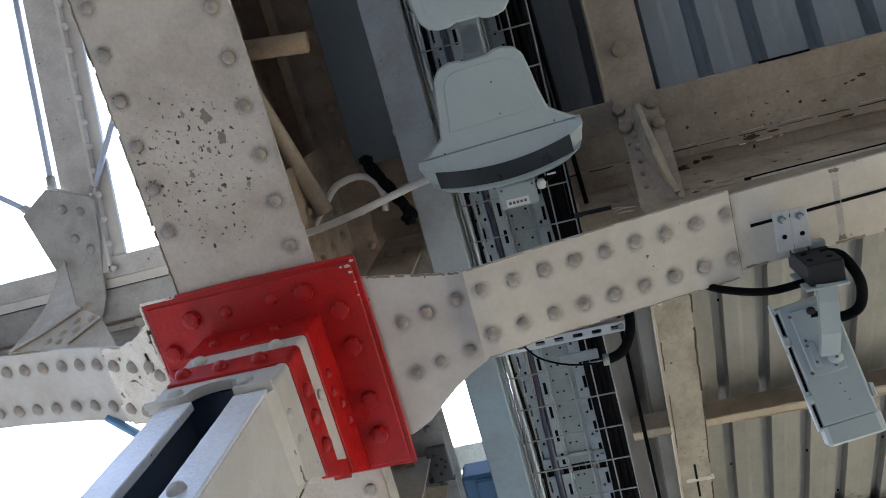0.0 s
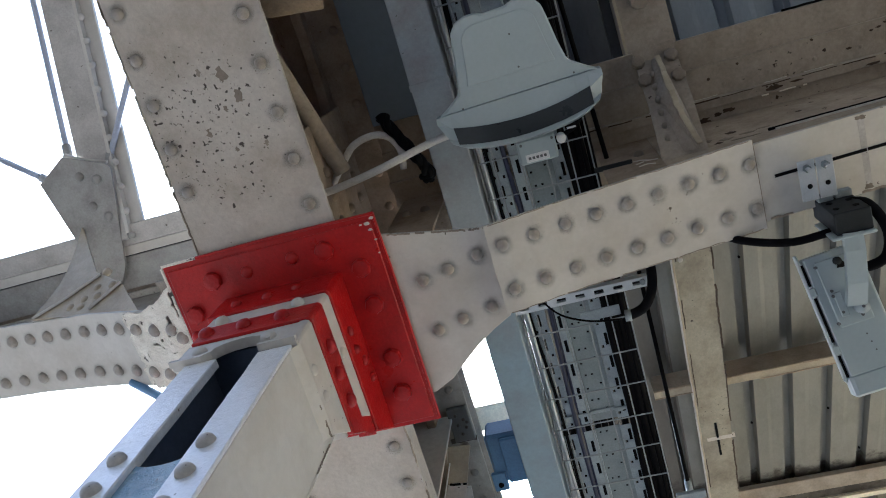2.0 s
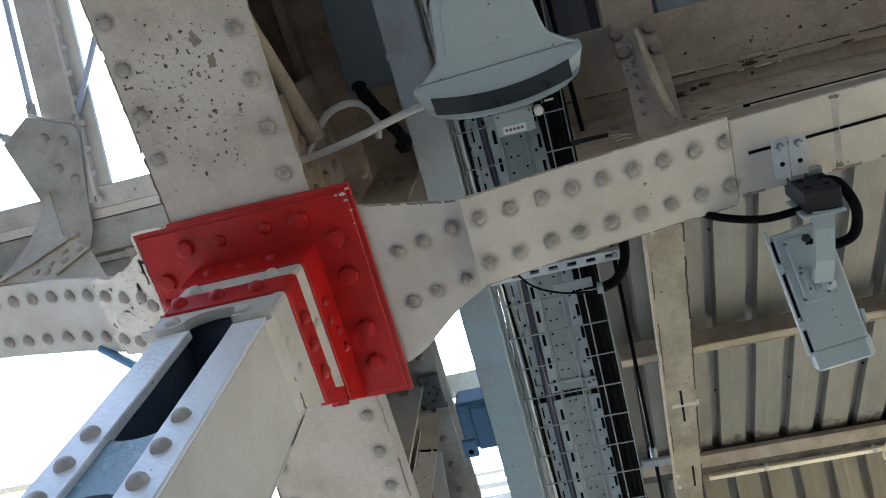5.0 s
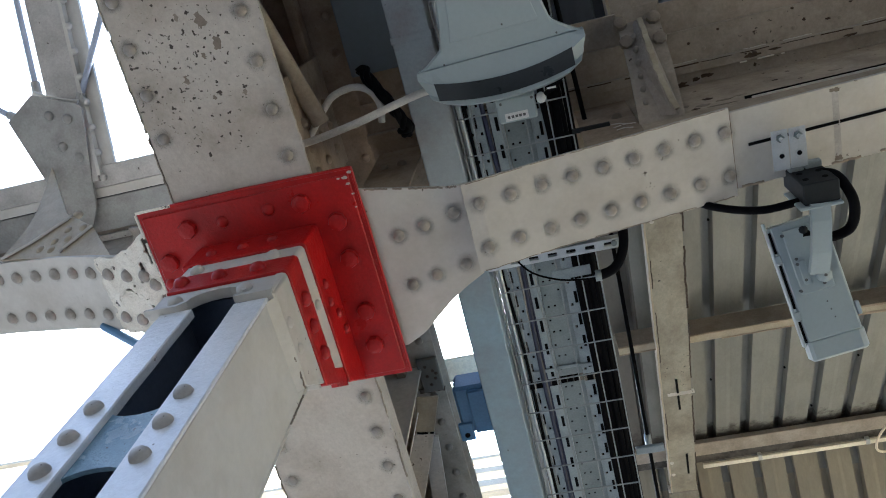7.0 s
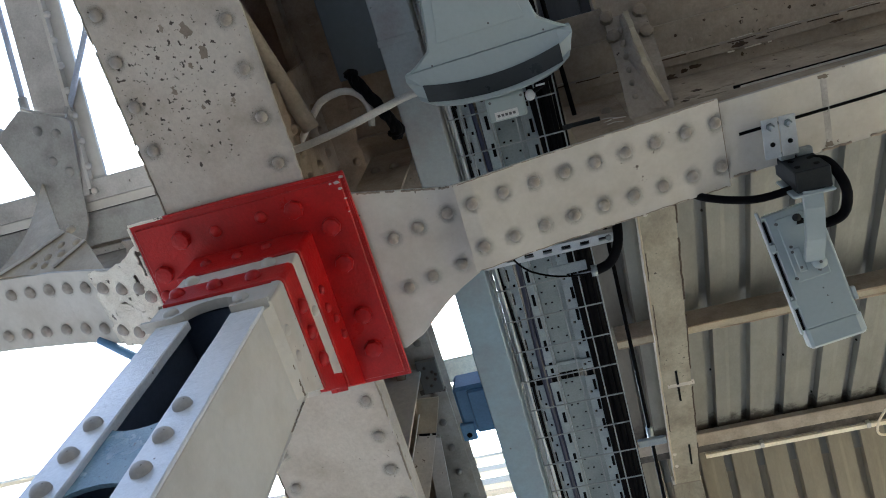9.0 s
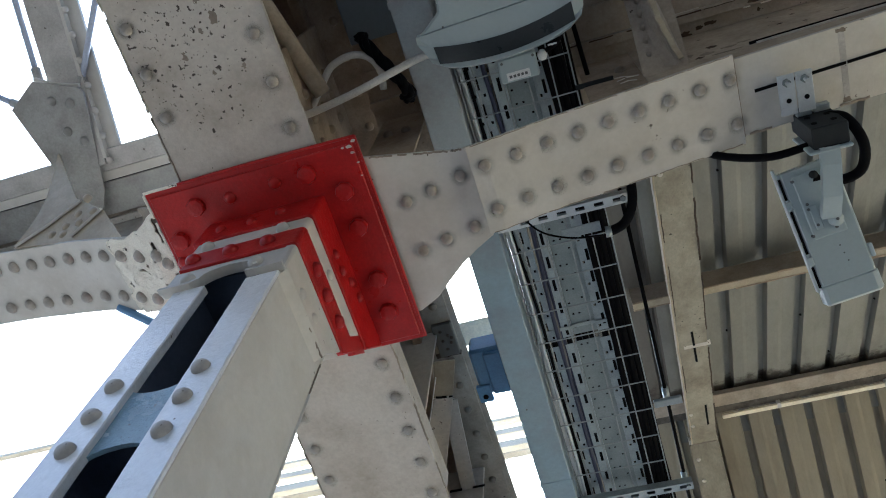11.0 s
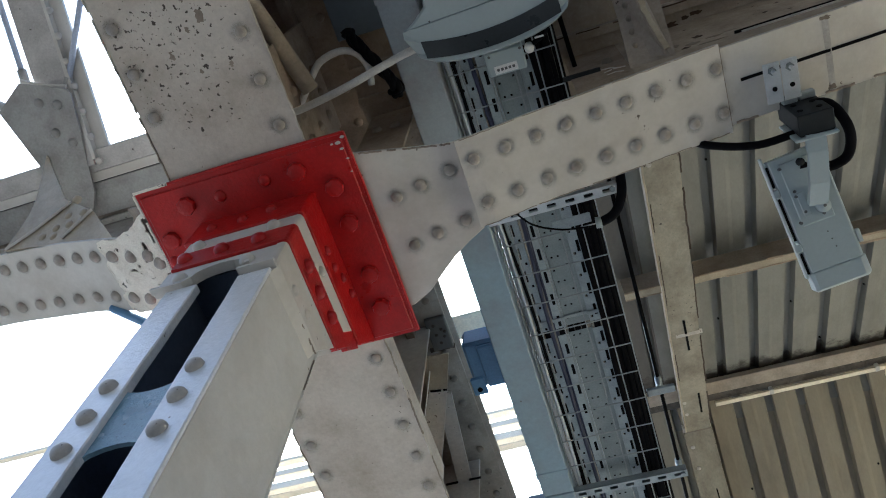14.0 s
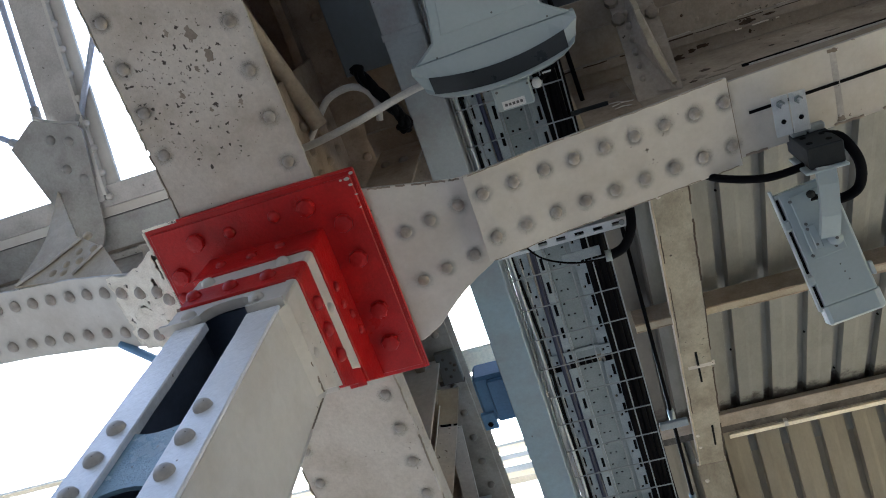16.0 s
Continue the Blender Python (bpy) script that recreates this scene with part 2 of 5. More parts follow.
    patchy = _node(nt, "ShaderNodeTexNoise", Scale=45.0, Detail=3.0, Roughness=0.6)
    nt.links.new(shift.outputs["Vector"], patchy.inputs["Vector"])
    spread = nt.nodes.new("ShaderNodeMapRange")
    spread.inputs["From Min"].default_value, spread.inputs["From Max"].default_value = 0.35, 0.65
    spread.inputs["To Min"].default_value = 0.35
    nt.links.new(patchy.outputs["Fac"], spread.inputs["Value"])
    times = nt.nodes.new("ShaderNodeMath")
    times.operation = "MULTIPLY"
    nt.links.new(fade.outputs["Result"], times.inputs[0])
    nt.links.new(spread.outputs["Result"], times.inputs[1])
    nt.links.new(times.outputs["Value"], b.inputs["Alpha"])


settle(GRIME, 0.016, 0.040, 0.36)


def dirt_lines(m, lines, colour=(0.035, 0.028, 0.02)):
    """Black mould that has crept along the sheets from where they rest on the beams: (y, reach) pairs."""
    nt = m.node_tree
    b = nt.nodes["Principled BSDF"]
    old = b.inputs["Base Color"].links[0].from_socket
    co = nt.nodes.new("ShaderNodeTexCoord")
    sep = nt.nodes.new("ShaderNodeSeparateXYZ")
    nt.links.new(co.outputs["Object"], sep.inputs["Vector"])
    spots = _node(nt, "ShaderNodeTexNoise", Scale=9.0, Detail=5.0, Roughness=0.7)
    nt.links.new(co.outputs["Object"], spots.inputs["Vector"])
    for y, reach in lines:
        away = nt.nodes.new("ShaderNodeMath")
        away.operation = "SUBTRACT"
        away.inputs[1].default_value = y
        nt.links.new(sep.outputs["Y"], away.inputs[0])
        size = nt.nodes.new("ShaderNodeMath")
        size.operation = "ABSOLUTE"
        nt.links.new(away.outputs["Value"], size.inputs[0])
        near = nt.nodes.new("ShaderNodeMapRange")
        near.inputs["From Max"].default_value = reach
        near.inputs["To Min"].default_value, near.inputs["To Max"].default_value = 0.28, -0.12
        nt.links.new(size.outputs["Value"], near.inputs["Value"])
        plus = nt.nodes.new("ShaderNodeMath")
        nt.links.new(near.outputs["Result"], plus.inputs[0])
        nt.links.new(spots.outputs["Fac"], plus.inputs[1])
        cut = nt.nodes.new("ShaderNodeMapRange")
        cut.inputs["From Min"].default_value, cut.inputs["From Max"].default_value = 0.58, 0.74
        cut.inputs["To Max"].default_value = 0.9
        nt.links.new(plus.outputs["Value"], cut.inputs["Value"])
        mix = nt.nodes.new("ShaderNodeMix")
        mix.data_type = "RGBA"
        mix.inputs["B"].default_value = (*colour, 1)
        nt.links.new(cut.outputs["Result"], mix.inputs["Factor"])
        nt.links.new(old, mix.inputs["A"])
        old = mix.outputs["Result"]
    nt.links.new(old, b.inputs["Base Color"])


dirt_lines(SHEET, ((3.36, 0.22),))
dirt_lines(DARK_BROWN, ((3.36, 0.4),))


# ---- building helpers ----
def part(name, bm, material, parent=None, label="", smooth=False):
    me = bpy.data.meshes.new(name)
    bm.normal_update()
    bm.to_mesh(me)
    bm.free()
    me.materials.append(material)
    if smooth:
        for p in me.polygons:
            p.use_smooth = True
    ob = new(name, me)
    if parent:
        ob.parent = parent
    if label:
        tagged(ob, label)
    return ob


def thing(name, label, category, group="", kind="", at=(0, 0, 0)):
    e = new(name)
    e.location = at
    return tagged(e, label, category, group, kind)


def box(bm, x0, x1, y0, y1, z0, z1, bevel=0.002, m=None):
    """A box with slightly rounded edges."""
    r = bmesh.ops.create_cube(bm, size=1.0)
    vs = r["verts"]
    mat = Matrix.Translation(((x0 + x1) / 2, (y0 + y1) / 2, (z0 + z1) / 2)) @ Matrix.Diagonal((x1 - x0, y1 - y0, z1 - z0, 1))
    bmesh.ops.transform(bm, matrix=(m @ mat) if m else mat, verts=vs)
    if bevel:
        es = list({e for v in vs for e in v.link_edges})
        bmesh.ops.bevel(bm, geom=es, offset=bevel, segments=1, affect="EDGES", clamp_overlap=True)
    return bm


def boxed(*a, **k):
    return box(bmesh.new(), *a, **k)


def prism(bm, outline, lift, m=None, bevel=0.0):
    """A plate from a flat outline in x, y, lift metres thick along z, placed by m."""
    low = [bm.verts.new((x, y, 0)) for x, y in outline]
    f = bm.faces.new(low)
    r = bmesh.ops.extrude_face_region(bm, geom=[f])
    top = [v for v in r["geom"] if isinstance(v, bmesh.types.BMVert)]
    bmesh.ops.translate(bm, vec=(0, 0, lift), verts=top)
    vs = low + top
    if bevel:
        es = list({e for v in vs for e in v.link_edges})
        r = bmesh.ops.bevel(bm, geom=es, offset=bevel, segments=1, affect="EDGES", clamp_overlap=True)
        vs = list({v for v in r["verts"]} | {v for v in vs if v.is_valid})
    if m:
        bmesh.ops.transform(bm, matrix=m, verts=vs)
    bmesh.ops.recalc_face_normals(bm, faces=bm.faces)
    return bm


def sweep(bm, points, half_w, half_h, across=(0, 1, 0)):
    """A flat bar along points: half_w to either side along across, half_h up and down."""
    across = Vector(across)
    rings = []
    for i, p in enumerate(points):
        a, b = Vector(points[max(i - 1, 0)]), Vector(points[min(i + 1, len(points) - 1)])
        d = (b - a).normalized()
        s = (across - d * across.dot(d)).normalized()
        u = d.cross(s)
        p = Vector(p)
        rings.append([bm.verts.new(p + s * sx * half_w + u * sz * half_h) for sx, sz in ((-1, -1), (1, -1), (1, 1), (-1, 1))])
    for r0, r1 in zip(rings, rings[1:]):
        for k in range(4):
            bm.faces.new((r0[k], r0[(k + 1) % 4], r1[(k + 1) % 4], r1[k]))
    bm.faces.new(rings[0])
    bm.faces.new(rings[-1][::-1])
    bmesh.ops.recalc_face_normals(bm, faces=bm.faces)
    return bm


def tube(bm, points, radius, sides=8, smooth_steps=0):
    """A round bar or cable along points."""
    pts = [Vector(p) for p in points]
    if smooth_steps:
        out = []
        for i in range(len(pts) - 1):
            p0, p1, p2, p3 = pts[max(i - 1, 0)], pts[i], pts[i + 1], pts[min(i + 2, len(pts) - 1)]
            for k in range(smooth_steps):
                s = k / smooth_steps
                out.append(0.5 * (2 * p1 + (p2 - p0) * s + (2 * p0 - 5 * p1 + 4 * p2 - p3) * s * s + (3 * p1 - p0 - 3 * p2 + p3) * s ** 3))
        pts = out + [pts[-1]]
    rings, side = [], None
    for i, p in enumerate(pts):
        d = (pts[min(i + 1, len(pts) - 1)] - pts[max(i - 1, 0)]).normalized()
        if side is None:
            side = d.orthogonal().normalized()
        side = (side - d * side.dot(d)).normalized()
        up = d.cross(side)
        rings.append([bm.verts.new(p + radius * (math.cos(a) * side + math.sin(a) * up)) for a in (2 * math.pi * k / sides for k in range(sides))])
    for r0, r1 in zip(rings, rings[1:]):
        for k in range(sides):
            bm.faces.new((r0[k], r0[(k + 1) % sides], r1[(k + 1) % sides], r1[k]))
    bm.faces.new(rings[0][::-1])
    bm.faces.new(rings[-1])
    return bm


def dome(bm, radius=0.021, high=0.013, sides=10):
    """A rivet head that points down: a shallow dome under a thin collar."""
    rings = []
    shape = ((1.0, 0.002), (1.0, -0.55 * high), (0.9, -0.85 * high), (0.5, -0.97 * high)) if sides == 8 else ((1.0, 0.002), (1.0, -0.002), (0.9, -0.5 * high), (0.62, -0.85 * high))
    for r, z in shape:
        rings.append([bm.verts.new((radius * r * math.cos(a), radius * r * math.sin(a), z)) for a in (2 * math.pi * k / sides for k in range(sides))])
    tip = bm.verts.new((0, 0, -high))
    for r0, r1 in zip(rings, rings[1:]):
        for k in range(sides):
            bm.faces.new((r0[k], r1[k], r1[(k + 1) % sides], r0[(k + 1) % sides]))
    for k in range(sides):
        bm.faces.new((rings[-1][k], tip, rings[-1][(k + 1) % sides]))
    bmesh.ops.recalc_face_normals(bm, faces=bm.faces)
    return bm


_rivets = {}
# every rivet head is stained in its own way
_nt = RIVET.node_tree
_who = _nt.nodes.new("ShaderNodeObjectInfo")
_shift = _nt.nodes.new("ShaderNodeMath")
_shift.operation = "MULTIPLY"
_shift.inputs[1].default_value = 40.0
_nt.links.new(_who.outputs["Random"], _shift.inputs[0])
for _n in _nt.nodes:
    if _n.type == "MAPPING":
        _nt.links.new(_shift.outputs["Value"], _n.inputs["Location"])
    if _n.type == "TEX_NOISE" and _n.inputs["Scale"].default_value < 20:
        _n.inputs["Scale"].default_value = 22.0
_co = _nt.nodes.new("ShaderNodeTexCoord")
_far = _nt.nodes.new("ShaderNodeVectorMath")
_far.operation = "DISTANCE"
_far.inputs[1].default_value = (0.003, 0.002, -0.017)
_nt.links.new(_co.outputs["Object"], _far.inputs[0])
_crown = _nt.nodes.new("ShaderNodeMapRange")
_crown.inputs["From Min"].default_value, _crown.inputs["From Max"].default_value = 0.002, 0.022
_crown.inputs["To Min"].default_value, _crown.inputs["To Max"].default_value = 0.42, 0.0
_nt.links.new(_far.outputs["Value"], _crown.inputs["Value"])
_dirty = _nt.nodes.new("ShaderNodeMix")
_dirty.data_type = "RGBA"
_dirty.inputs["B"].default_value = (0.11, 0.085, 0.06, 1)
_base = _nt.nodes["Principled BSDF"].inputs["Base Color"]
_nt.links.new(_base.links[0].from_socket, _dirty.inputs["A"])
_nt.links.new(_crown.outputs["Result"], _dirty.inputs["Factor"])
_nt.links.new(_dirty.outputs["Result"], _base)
RINGED = (CREAM, RIVET, RIVET_DARK)


def rivet(parent, place, material, normal=(0, 0, -1), radius=0.0188, high=0.017, name="rivet"):
    """One rivet head under a parent; alike heads share their mesh."""
    key = (material.name, radius, high, name)
    if key not in _rivets:
        me = bpy.data.meshes.new(name)
        bm = dome(bmesh.new(), radius, high, 8 if name == "bolt" else 14)
        me.materials.append(material)
        if material in RINGED and radius > 0.014:
            # a thin film of grime that has gathered on the paint round the head
            n = 16
            wide = max(2.0, 0.041 / radius)
            rings = [[bm.verts.new((radius * r * math.cos(a), radius * r * math.sin(a), -0.0012)) for a in (2 * math.pi * k / n for k in range(n))] for r in (0.8, wide)]
            for k in range(n):
                f = bm.faces.new((rings[0][k], rings[1][k], rings[1][(k + 1) % n], rings[0][(k + 1) % n]))
                f.material_index = 1
            me.materials.append(GRIME)
        bm.to_mesh(me)
        bm.free()
        if name != "bolt":
            for p in me.polygons:
                p.use_smooth = True
        _rivets[key] = me
    ob = new(name, _rivets[key])
    turn = (-Vector(normal)).to_track_quat("Z", "Y").to_matrix().to_4x4()
    ob.matrix_world = Matrix.Translation(place) @ turn @ pose(0, 0, 0, 0, 0, random.uniform(0, 90))
    ob.parent = parent
    return ob


def lerp_curve(knots, x):
    return float(np.interp(x, [k[0] for k in knots], [k[1] for k in knots]))


def slope_down(knots, x):
    """The downward normal of a flange that follows the curve."""
    return ((lerp_curve(knots, x + 0.05) - lerp_curve(knots, x - 0.05)) / 0.1, 0, -1)


# ---- ground: unseen, its patches toned to bounce light upward ----
bm = bmesh.new()
bmesh.ops.create_grid(bm, x_segments=2, y_segments=2, size=300)
tagged(part("ground", bm, BALLAST), "pale paved ground beyond the platform", "ground", kind="structure")
tagged(part("platform", boxed(-3.2, 5.0, -9.0, 5.6, 0.0, 0.012, 0), ASPHALT), "dark asphalt station platform", "platform", kind="structure")
# Warm paving is added as a reflector on the east side.
tagged(part("pavement", boxed(5.01, 40.0, -2.0, 40.0, 0.0, 0.012, 0), SAND), "unseen sandy paving added to bounce warm light", "pavement", kind="structure")
tagged(part("pavement", boxed(-2.0, 5.0, 5.61, 40.0, 0.0, 0.012, 0), PAVING), "unseen grey paving beyond the platform's end", "pavement", kind="structure")
tagged(part("road", boxed(5.01, 16.0, -9.0, -2.01, 0.0, 0.010, 0), BALLAST), "unseen grey ground beside the platform", "road", kind="structure")

# ---- ridge-and-furrow roof: ribbed sheets fall to a valley over the rib ----
SLOPE, VALLEY, RIDGE = 0.45, 0.55, 3.58


def sheet_z(y):
    """Underside of the roof sheets: valleys at VALLEY and every six metres from it, ridges half way."""
    half = RIDGE - VALLEY
    return 4.79 + SLOPE * (half - abs(abs(y - VALLEY) % (2 * half) - half))


def rafter_z(y):
    return 4.53 + SLOPE * (y - VALLEY)


def roof_sheet(x0, x1, y0, y1, phase=0.0):
    """A trapezoidal sheet with narrow raised ribs, three millimetres thick."""
    bm = bmesh.new()
    pitch, x, pts = 0.207, x0 + phase, []
    while x < x1:
        for dx, dz in ((0, 0), (0.056, 0), (0.076, 0.003), (0.141, 0.003), (0.151, 0.052), (0.189, 0.052), (0.199, 0)):
            pts.append((x + dx, dz))
        x += pitch
    pts.append((x, 0))
    rows = []
    for lift in (0.0, 0.003):
        rows.append([[bm.verts.new((px, y, sheet_z(y) + dz + lift)) for px, dz in pts] for y in (y0, y1)])
    for a, b in rows:
        for k in range(len(pts) - 1):
            bm.faces.new((a[k], b[k], b[k + 1], a[k + 1]))
    return bm


roof_by_name = {}
for x0, x1, y0, y1, coat, text in (
    (-1.593, 0.26, -2.48, VALLEY, SHEET_DARK, "dark ribbed metal roof sheeting"),
    (0.27, 5.0, -2.48, VALLEY, SHEET_SKYLIT, "blue-grey ribbed metal roof sheeting"),
    # The next two bays are unseen, added to keep light off the south.
    (-1.593, 5.0, -5.51, -2.481, SHEET_SKYLIT, "unseen ribbed roof sheeting added to shade the south"),
    (-1.593, 5.0, -8.54, -5.511, SHEET_SKYLIT, "unseen ribbed roof sheeting added to shade the south wall"),
    (-0.618, 0.20, VALLEY + 0.001, RIDGE, DARK_BROWN, "dark brown ribbed metal roof sheeting beside the basket"),
    (0.21, 5.0, VALLEY + 0.001, RIDGE, SHEET, "grey ribbed metal roof sheeting, mouldy near the ridge"),
    (-0.553, 5.0, RIDGE + 0.001, 7.0, SHEET_WARM, "dull cream ribbed metal roof sheeting beyond the ridge"),
):
    roof = tagged(part("ceiling", roof_sheet(x0, x1, y0, y1), coat), text, "roof", kind="structure")
    if "mouldy" in text:
        roof_by_name["near"] = roof
    roof_by_name["far"] = roof


# Unseen cap over the ridge, added to stop sky leaking through rib ends.
bm = bmesh.new()
for sgn in (-1, 1):
    sweep(bm, [(-0.6, RIDGE + sgn * 0.09, sheet_z(RIDGE) + 0.012), (5.0, RIDGE + sgn * 0.09, sheet_z(RIDGE) + 0.012)], 0.12, 0.004, (0, 1, -sgn * SLOPE))
tagged(part("ridge_cap", bm, SHEET), "unseen ridge cap added to stop sky leaks", "roof", kind="structure")
for x, y in ((0.59, 2.74), (0.602, 4.19), (1.194, 3.17), (0.595, 1.505), (1.01, 2.74), (1.42, 2.74), (1.01, 1.5), (1.42, 4.19)):
    z = sheet_z(y)
    part("fixing_screw", tube(bmesh.new(), [(x, y, z - 0.006), (x, y, z + 0.004)], 0.006, 6), BLACK, roof_by_name["near" if y < RIDGE else "far"])
# plain unseen walls, added behind the camera and to the east to block low light
tagged(part("wall_south", boxed(-12, 1.0, -9.2, -9.0, 0, 6.5, 0), CONCRETE), "plain unseen wall added to block low light", "wall", kind="structure")
tagged(part("wall_south", boxed(1.0, 16, -9.2, -9.0, 0, 6.5, 0), CONCRETE), "plain unseen wall added to block low light", "wall", kind="structure")
tagged(part("wall_east", boxed(16.0, 16.2, -9, 30, 0, 6.5, 0), CONCRETE), "plain unseen wall added to block low light", "wall", kind="structure")

# Another unseen wall, added against low light from the south-west.
tagged(part("wall_west", boxed(-6.4, -6.2, -9, -0.6, 0, 3.4, 0), CONCRETE), "plain unseen wall added to block south-west light", "wall", kind="structure")

# ---- rafters and purlins ----
rafter = thing("rafter", "cream painted steel rafter with slotted holes under roof", "rafter", "rafters")
bm = bmesh.new()
sweep(bm, [(0.3495, y, rafter_z(y) + 0.01) for y in (0.98, 2.9, 3.655)], 0.080, 0.008, (1, 0, 0))
part("bottom_plate", bm, KHAKI, rafter)
bm = bmesh.new()
sweep(bm, [(0.277, 0.98, rafter_z(0.98) + 0.07), (0.277, 3.655, rafter_z(3.655) + 0.07)], 0.006, 0.055, (1, 0, 0))
part("side_plate", bm, CREAM, rafter)
bm = bmesh.new()
sweep(bm, [(0.421, 0.98, rafter_z(0.98) + 0.08), (0.421, 3.655, rafter_z(3.655) + 0.08)], 0.005, 0.065, (1, 0, 0))
part("side_plate", bm, CREAM, rafter)
for y0, y1, sx in ((2.45, 2.73, 0.0), (3.20, 3.43, 0.028)):
    bm = bmesh.new()
    sweep(bm, [(0.352 + sx, y0, rafter_z(y0) - 0.0005), (0.36 + 0.85 * sx, y1, rafter_z(y1) - 0.0005)], 0.006, 0.0016, (1, 0, 0))
    part("slot", bm, BLACK, rafter)
bm = bmesh.new()
sweep(bm, [(0.30, 2.574, rafter_z(2.574) + 0.001), (0.445, 2.574, rafter_z(2.574) + 0.001)], 0.014, 0.003, (0, 1, 0))
part("weld_strip", bm, CREAM, rafter)
bm = bmesh.new()
sweep(bm, [(0.272, 3.65, rafter_z(3.65)), (0.428, 3.65, rafter_z(3.65))], 0.003, 0.003, (0, 1, 0))
part("joint", bm, BROWN, rafter)
for x, y in ((0.30, 1.32), (0.287, 3.28), (0.29, 3.42), (0.415, 2.58)):
    rivet(rafter, (x, y, rafter_z(y) + 0.002), CREAM, radius=0.012, high=0.008, name="bolt")

# ragged rim of old paint along the rafter's edge
bm = bmesh.new()
rim = [(0.2695 + 0.004 * noise.noise(Vector((0, y * 9, 2.0))) + 0.003 * noise.noise(Vector((5, y * 31, 2.0))), y, rafter_z(y) + 0.002 + 0.004 * noise.noise(Vector((9, y * 25, 0)))) for y in np.arange(1.0, 3.65, 0.03)]
sweep(bm, rim, 0.004, 0.005, (1, 0, 0))
part("paint_rim", bm, WARM, rafter, "ragged rim of flaking cream paint")
for side, ya, yb, wide in ((0.4315, 1.05, 1.42, 0.0035), (0.4315, 1.50, 1.92, 0.0045), (0.4315, 2.02, 2.46, 0.003), (0.4315, 2.62, 3.10, 0.004), (0.4315, 3.2, 3.6, 0.0035), (0.2795, 1.10, 1.33, 0.002), (0.2795, 1.55, 1.74, 0.0025), (0.2795, 1.9, 2.3, 0.002), (0.2795, 2.75, 3.02, 0.0025)):
    seam = [(side + 0.003 * noise.noise(Vector((side, y * 14, 1.0))) + 0.002 * noise.noise(Vector((side, y * 50, 4.0))), y, rafter_z(y) + 0.0012) for y in np.arange(ya, yb, 0.015)]
    part("rust_seam", sweep(bmesh.new(), seam, wide, 0.002, (1, 0, 0)), RUST_DARK, rafter, "dark rust showing along the plate edge")
down = thing("rafter", "cream painted steel rafter falling beyond the ridge", "rafter", "rafters")


def down_z(y):
    return rafter_z(3.655) - SLOPE * (y - 3.655)


bm = bmesh.new()
sweep(bm, [(0.342, y, down_z(y) + 0.012) for y in (3.66, 5.0, 6.9)], 0.092, 0.008, (1, 0, 0))
part("bottom_plate", bm, KHAKI, down)
for x in (0.262, 0.43):
    bm = bmesh.new()
    sweep(bm, [(x, 3.66, down_z(3.66) + 0.075), (x, 6.9, down_z(6.9) + 0.075)], 0.006, 0.055, (1, 0, 0))
    part("side_plate", bm, CREAM, down)
bm = bmesh.new()
sweep(bm, [(0.365, 4.02, down_z(4.02) + 0.003), (0.367, 4.17, down_z(4.17) + 0.003)], 0.004, 0.0016, (1, 0, 0))
part("slot", bm, BLACK, down)
for x, y in ((0.285, 3.75), (0.288, 3.88)):
    rivet(down, (x, y, down_z(y) + 0.004), CREAM, radius=0.014, high=0.01)

upper = thing("rafter", "weathered cream rafter with large bolts above the chord", "rafter", "rafters")


def upper_z(y):
    return 4.66 + 0.40 * (0.50 - y)


bm = bmesh.new()
sweep(bm, [(0.343, -3.0, upper_z(-3.0) + 0.008), (0.338, 0.44, upper_z(0.44) + 0.008)], 0.092, 0.008, (1, 0, 0))
part("bottom_plate", bm, CHORD, upper)
bm = bmesh.new()
sweep(bm, [(0.255, -3.0, upper_z(-3.0) + 0.06), (0.25, 0.44, upper_z(0.44) + 0.06)], 0.006, 0.05, (1, 0, 0))
part("side_plate", bm, CHORD, upper)
bm = bmesh.new()
sweep(bm, [(0.340, 0.40, 4.675), (0.342, 0.45, 4.662), (0.338, 0.59, 4.47), (0.324, 0.715, 4.285), (0.312, 0.80, 4.16)], 0.075, 0.007, (1, 0, 0))
part("foot_plate", bm, CHORD, upper)
rim = [(0.2505 + 0.003 * noise.noise(Vector((0, y * 9, 6.0))), y, upper_z(y) + 0.001 + 0.003 * noise.noise(Vector((9, y * 25, 6)))) for y in np.arange(-2.5, 0.42, 0.03)]
part("paint_rim", sweep(bmesh.new(), rim, 0.005, 0.005, (1, 0, 0)), WARM, upper, "ragged rim of old paint")
rivet(upper, (0.337, 0.235, upper_z(0.235)), CHORD, radius=0.034, high=0.02, name="bolt")
for x, y, z in ((0.275, 0.445, 4.645), (0.395, 0.45, 4.645), (0.28, 0.505, 4.575), (0.395, 0.515, 4.565)):
    rivet(upper, (x, y, z), BROWN, (0, -0.6, -0.8), radius=0.026, high=0.024, name="bolt")
# curved stiffener fin on the foot plate, with its edge angle and rivets
inner = [(0.335, 0.45, 4.64), (0.311, 0.56, 4.50), (0.300, 0.715, 4.30)]
outer = [(0.345, 0.437, 4.63), (0.347, 0.475, 4.56), (0.345, 0.51, 4.50), (0.346, 0.555, 4.435), (0.352, 0.61, 4.36), (0.362, 0.66, 4.295), (0.378, 0.712, 4.245)]
for shift in (0.0, -0.014):
    bm = bmesh.new()
    vs = [bm.verts.new((x + shift, y, z)) for x, y, z in inner[::-1] + outer]
    bm.faces.new(vs)
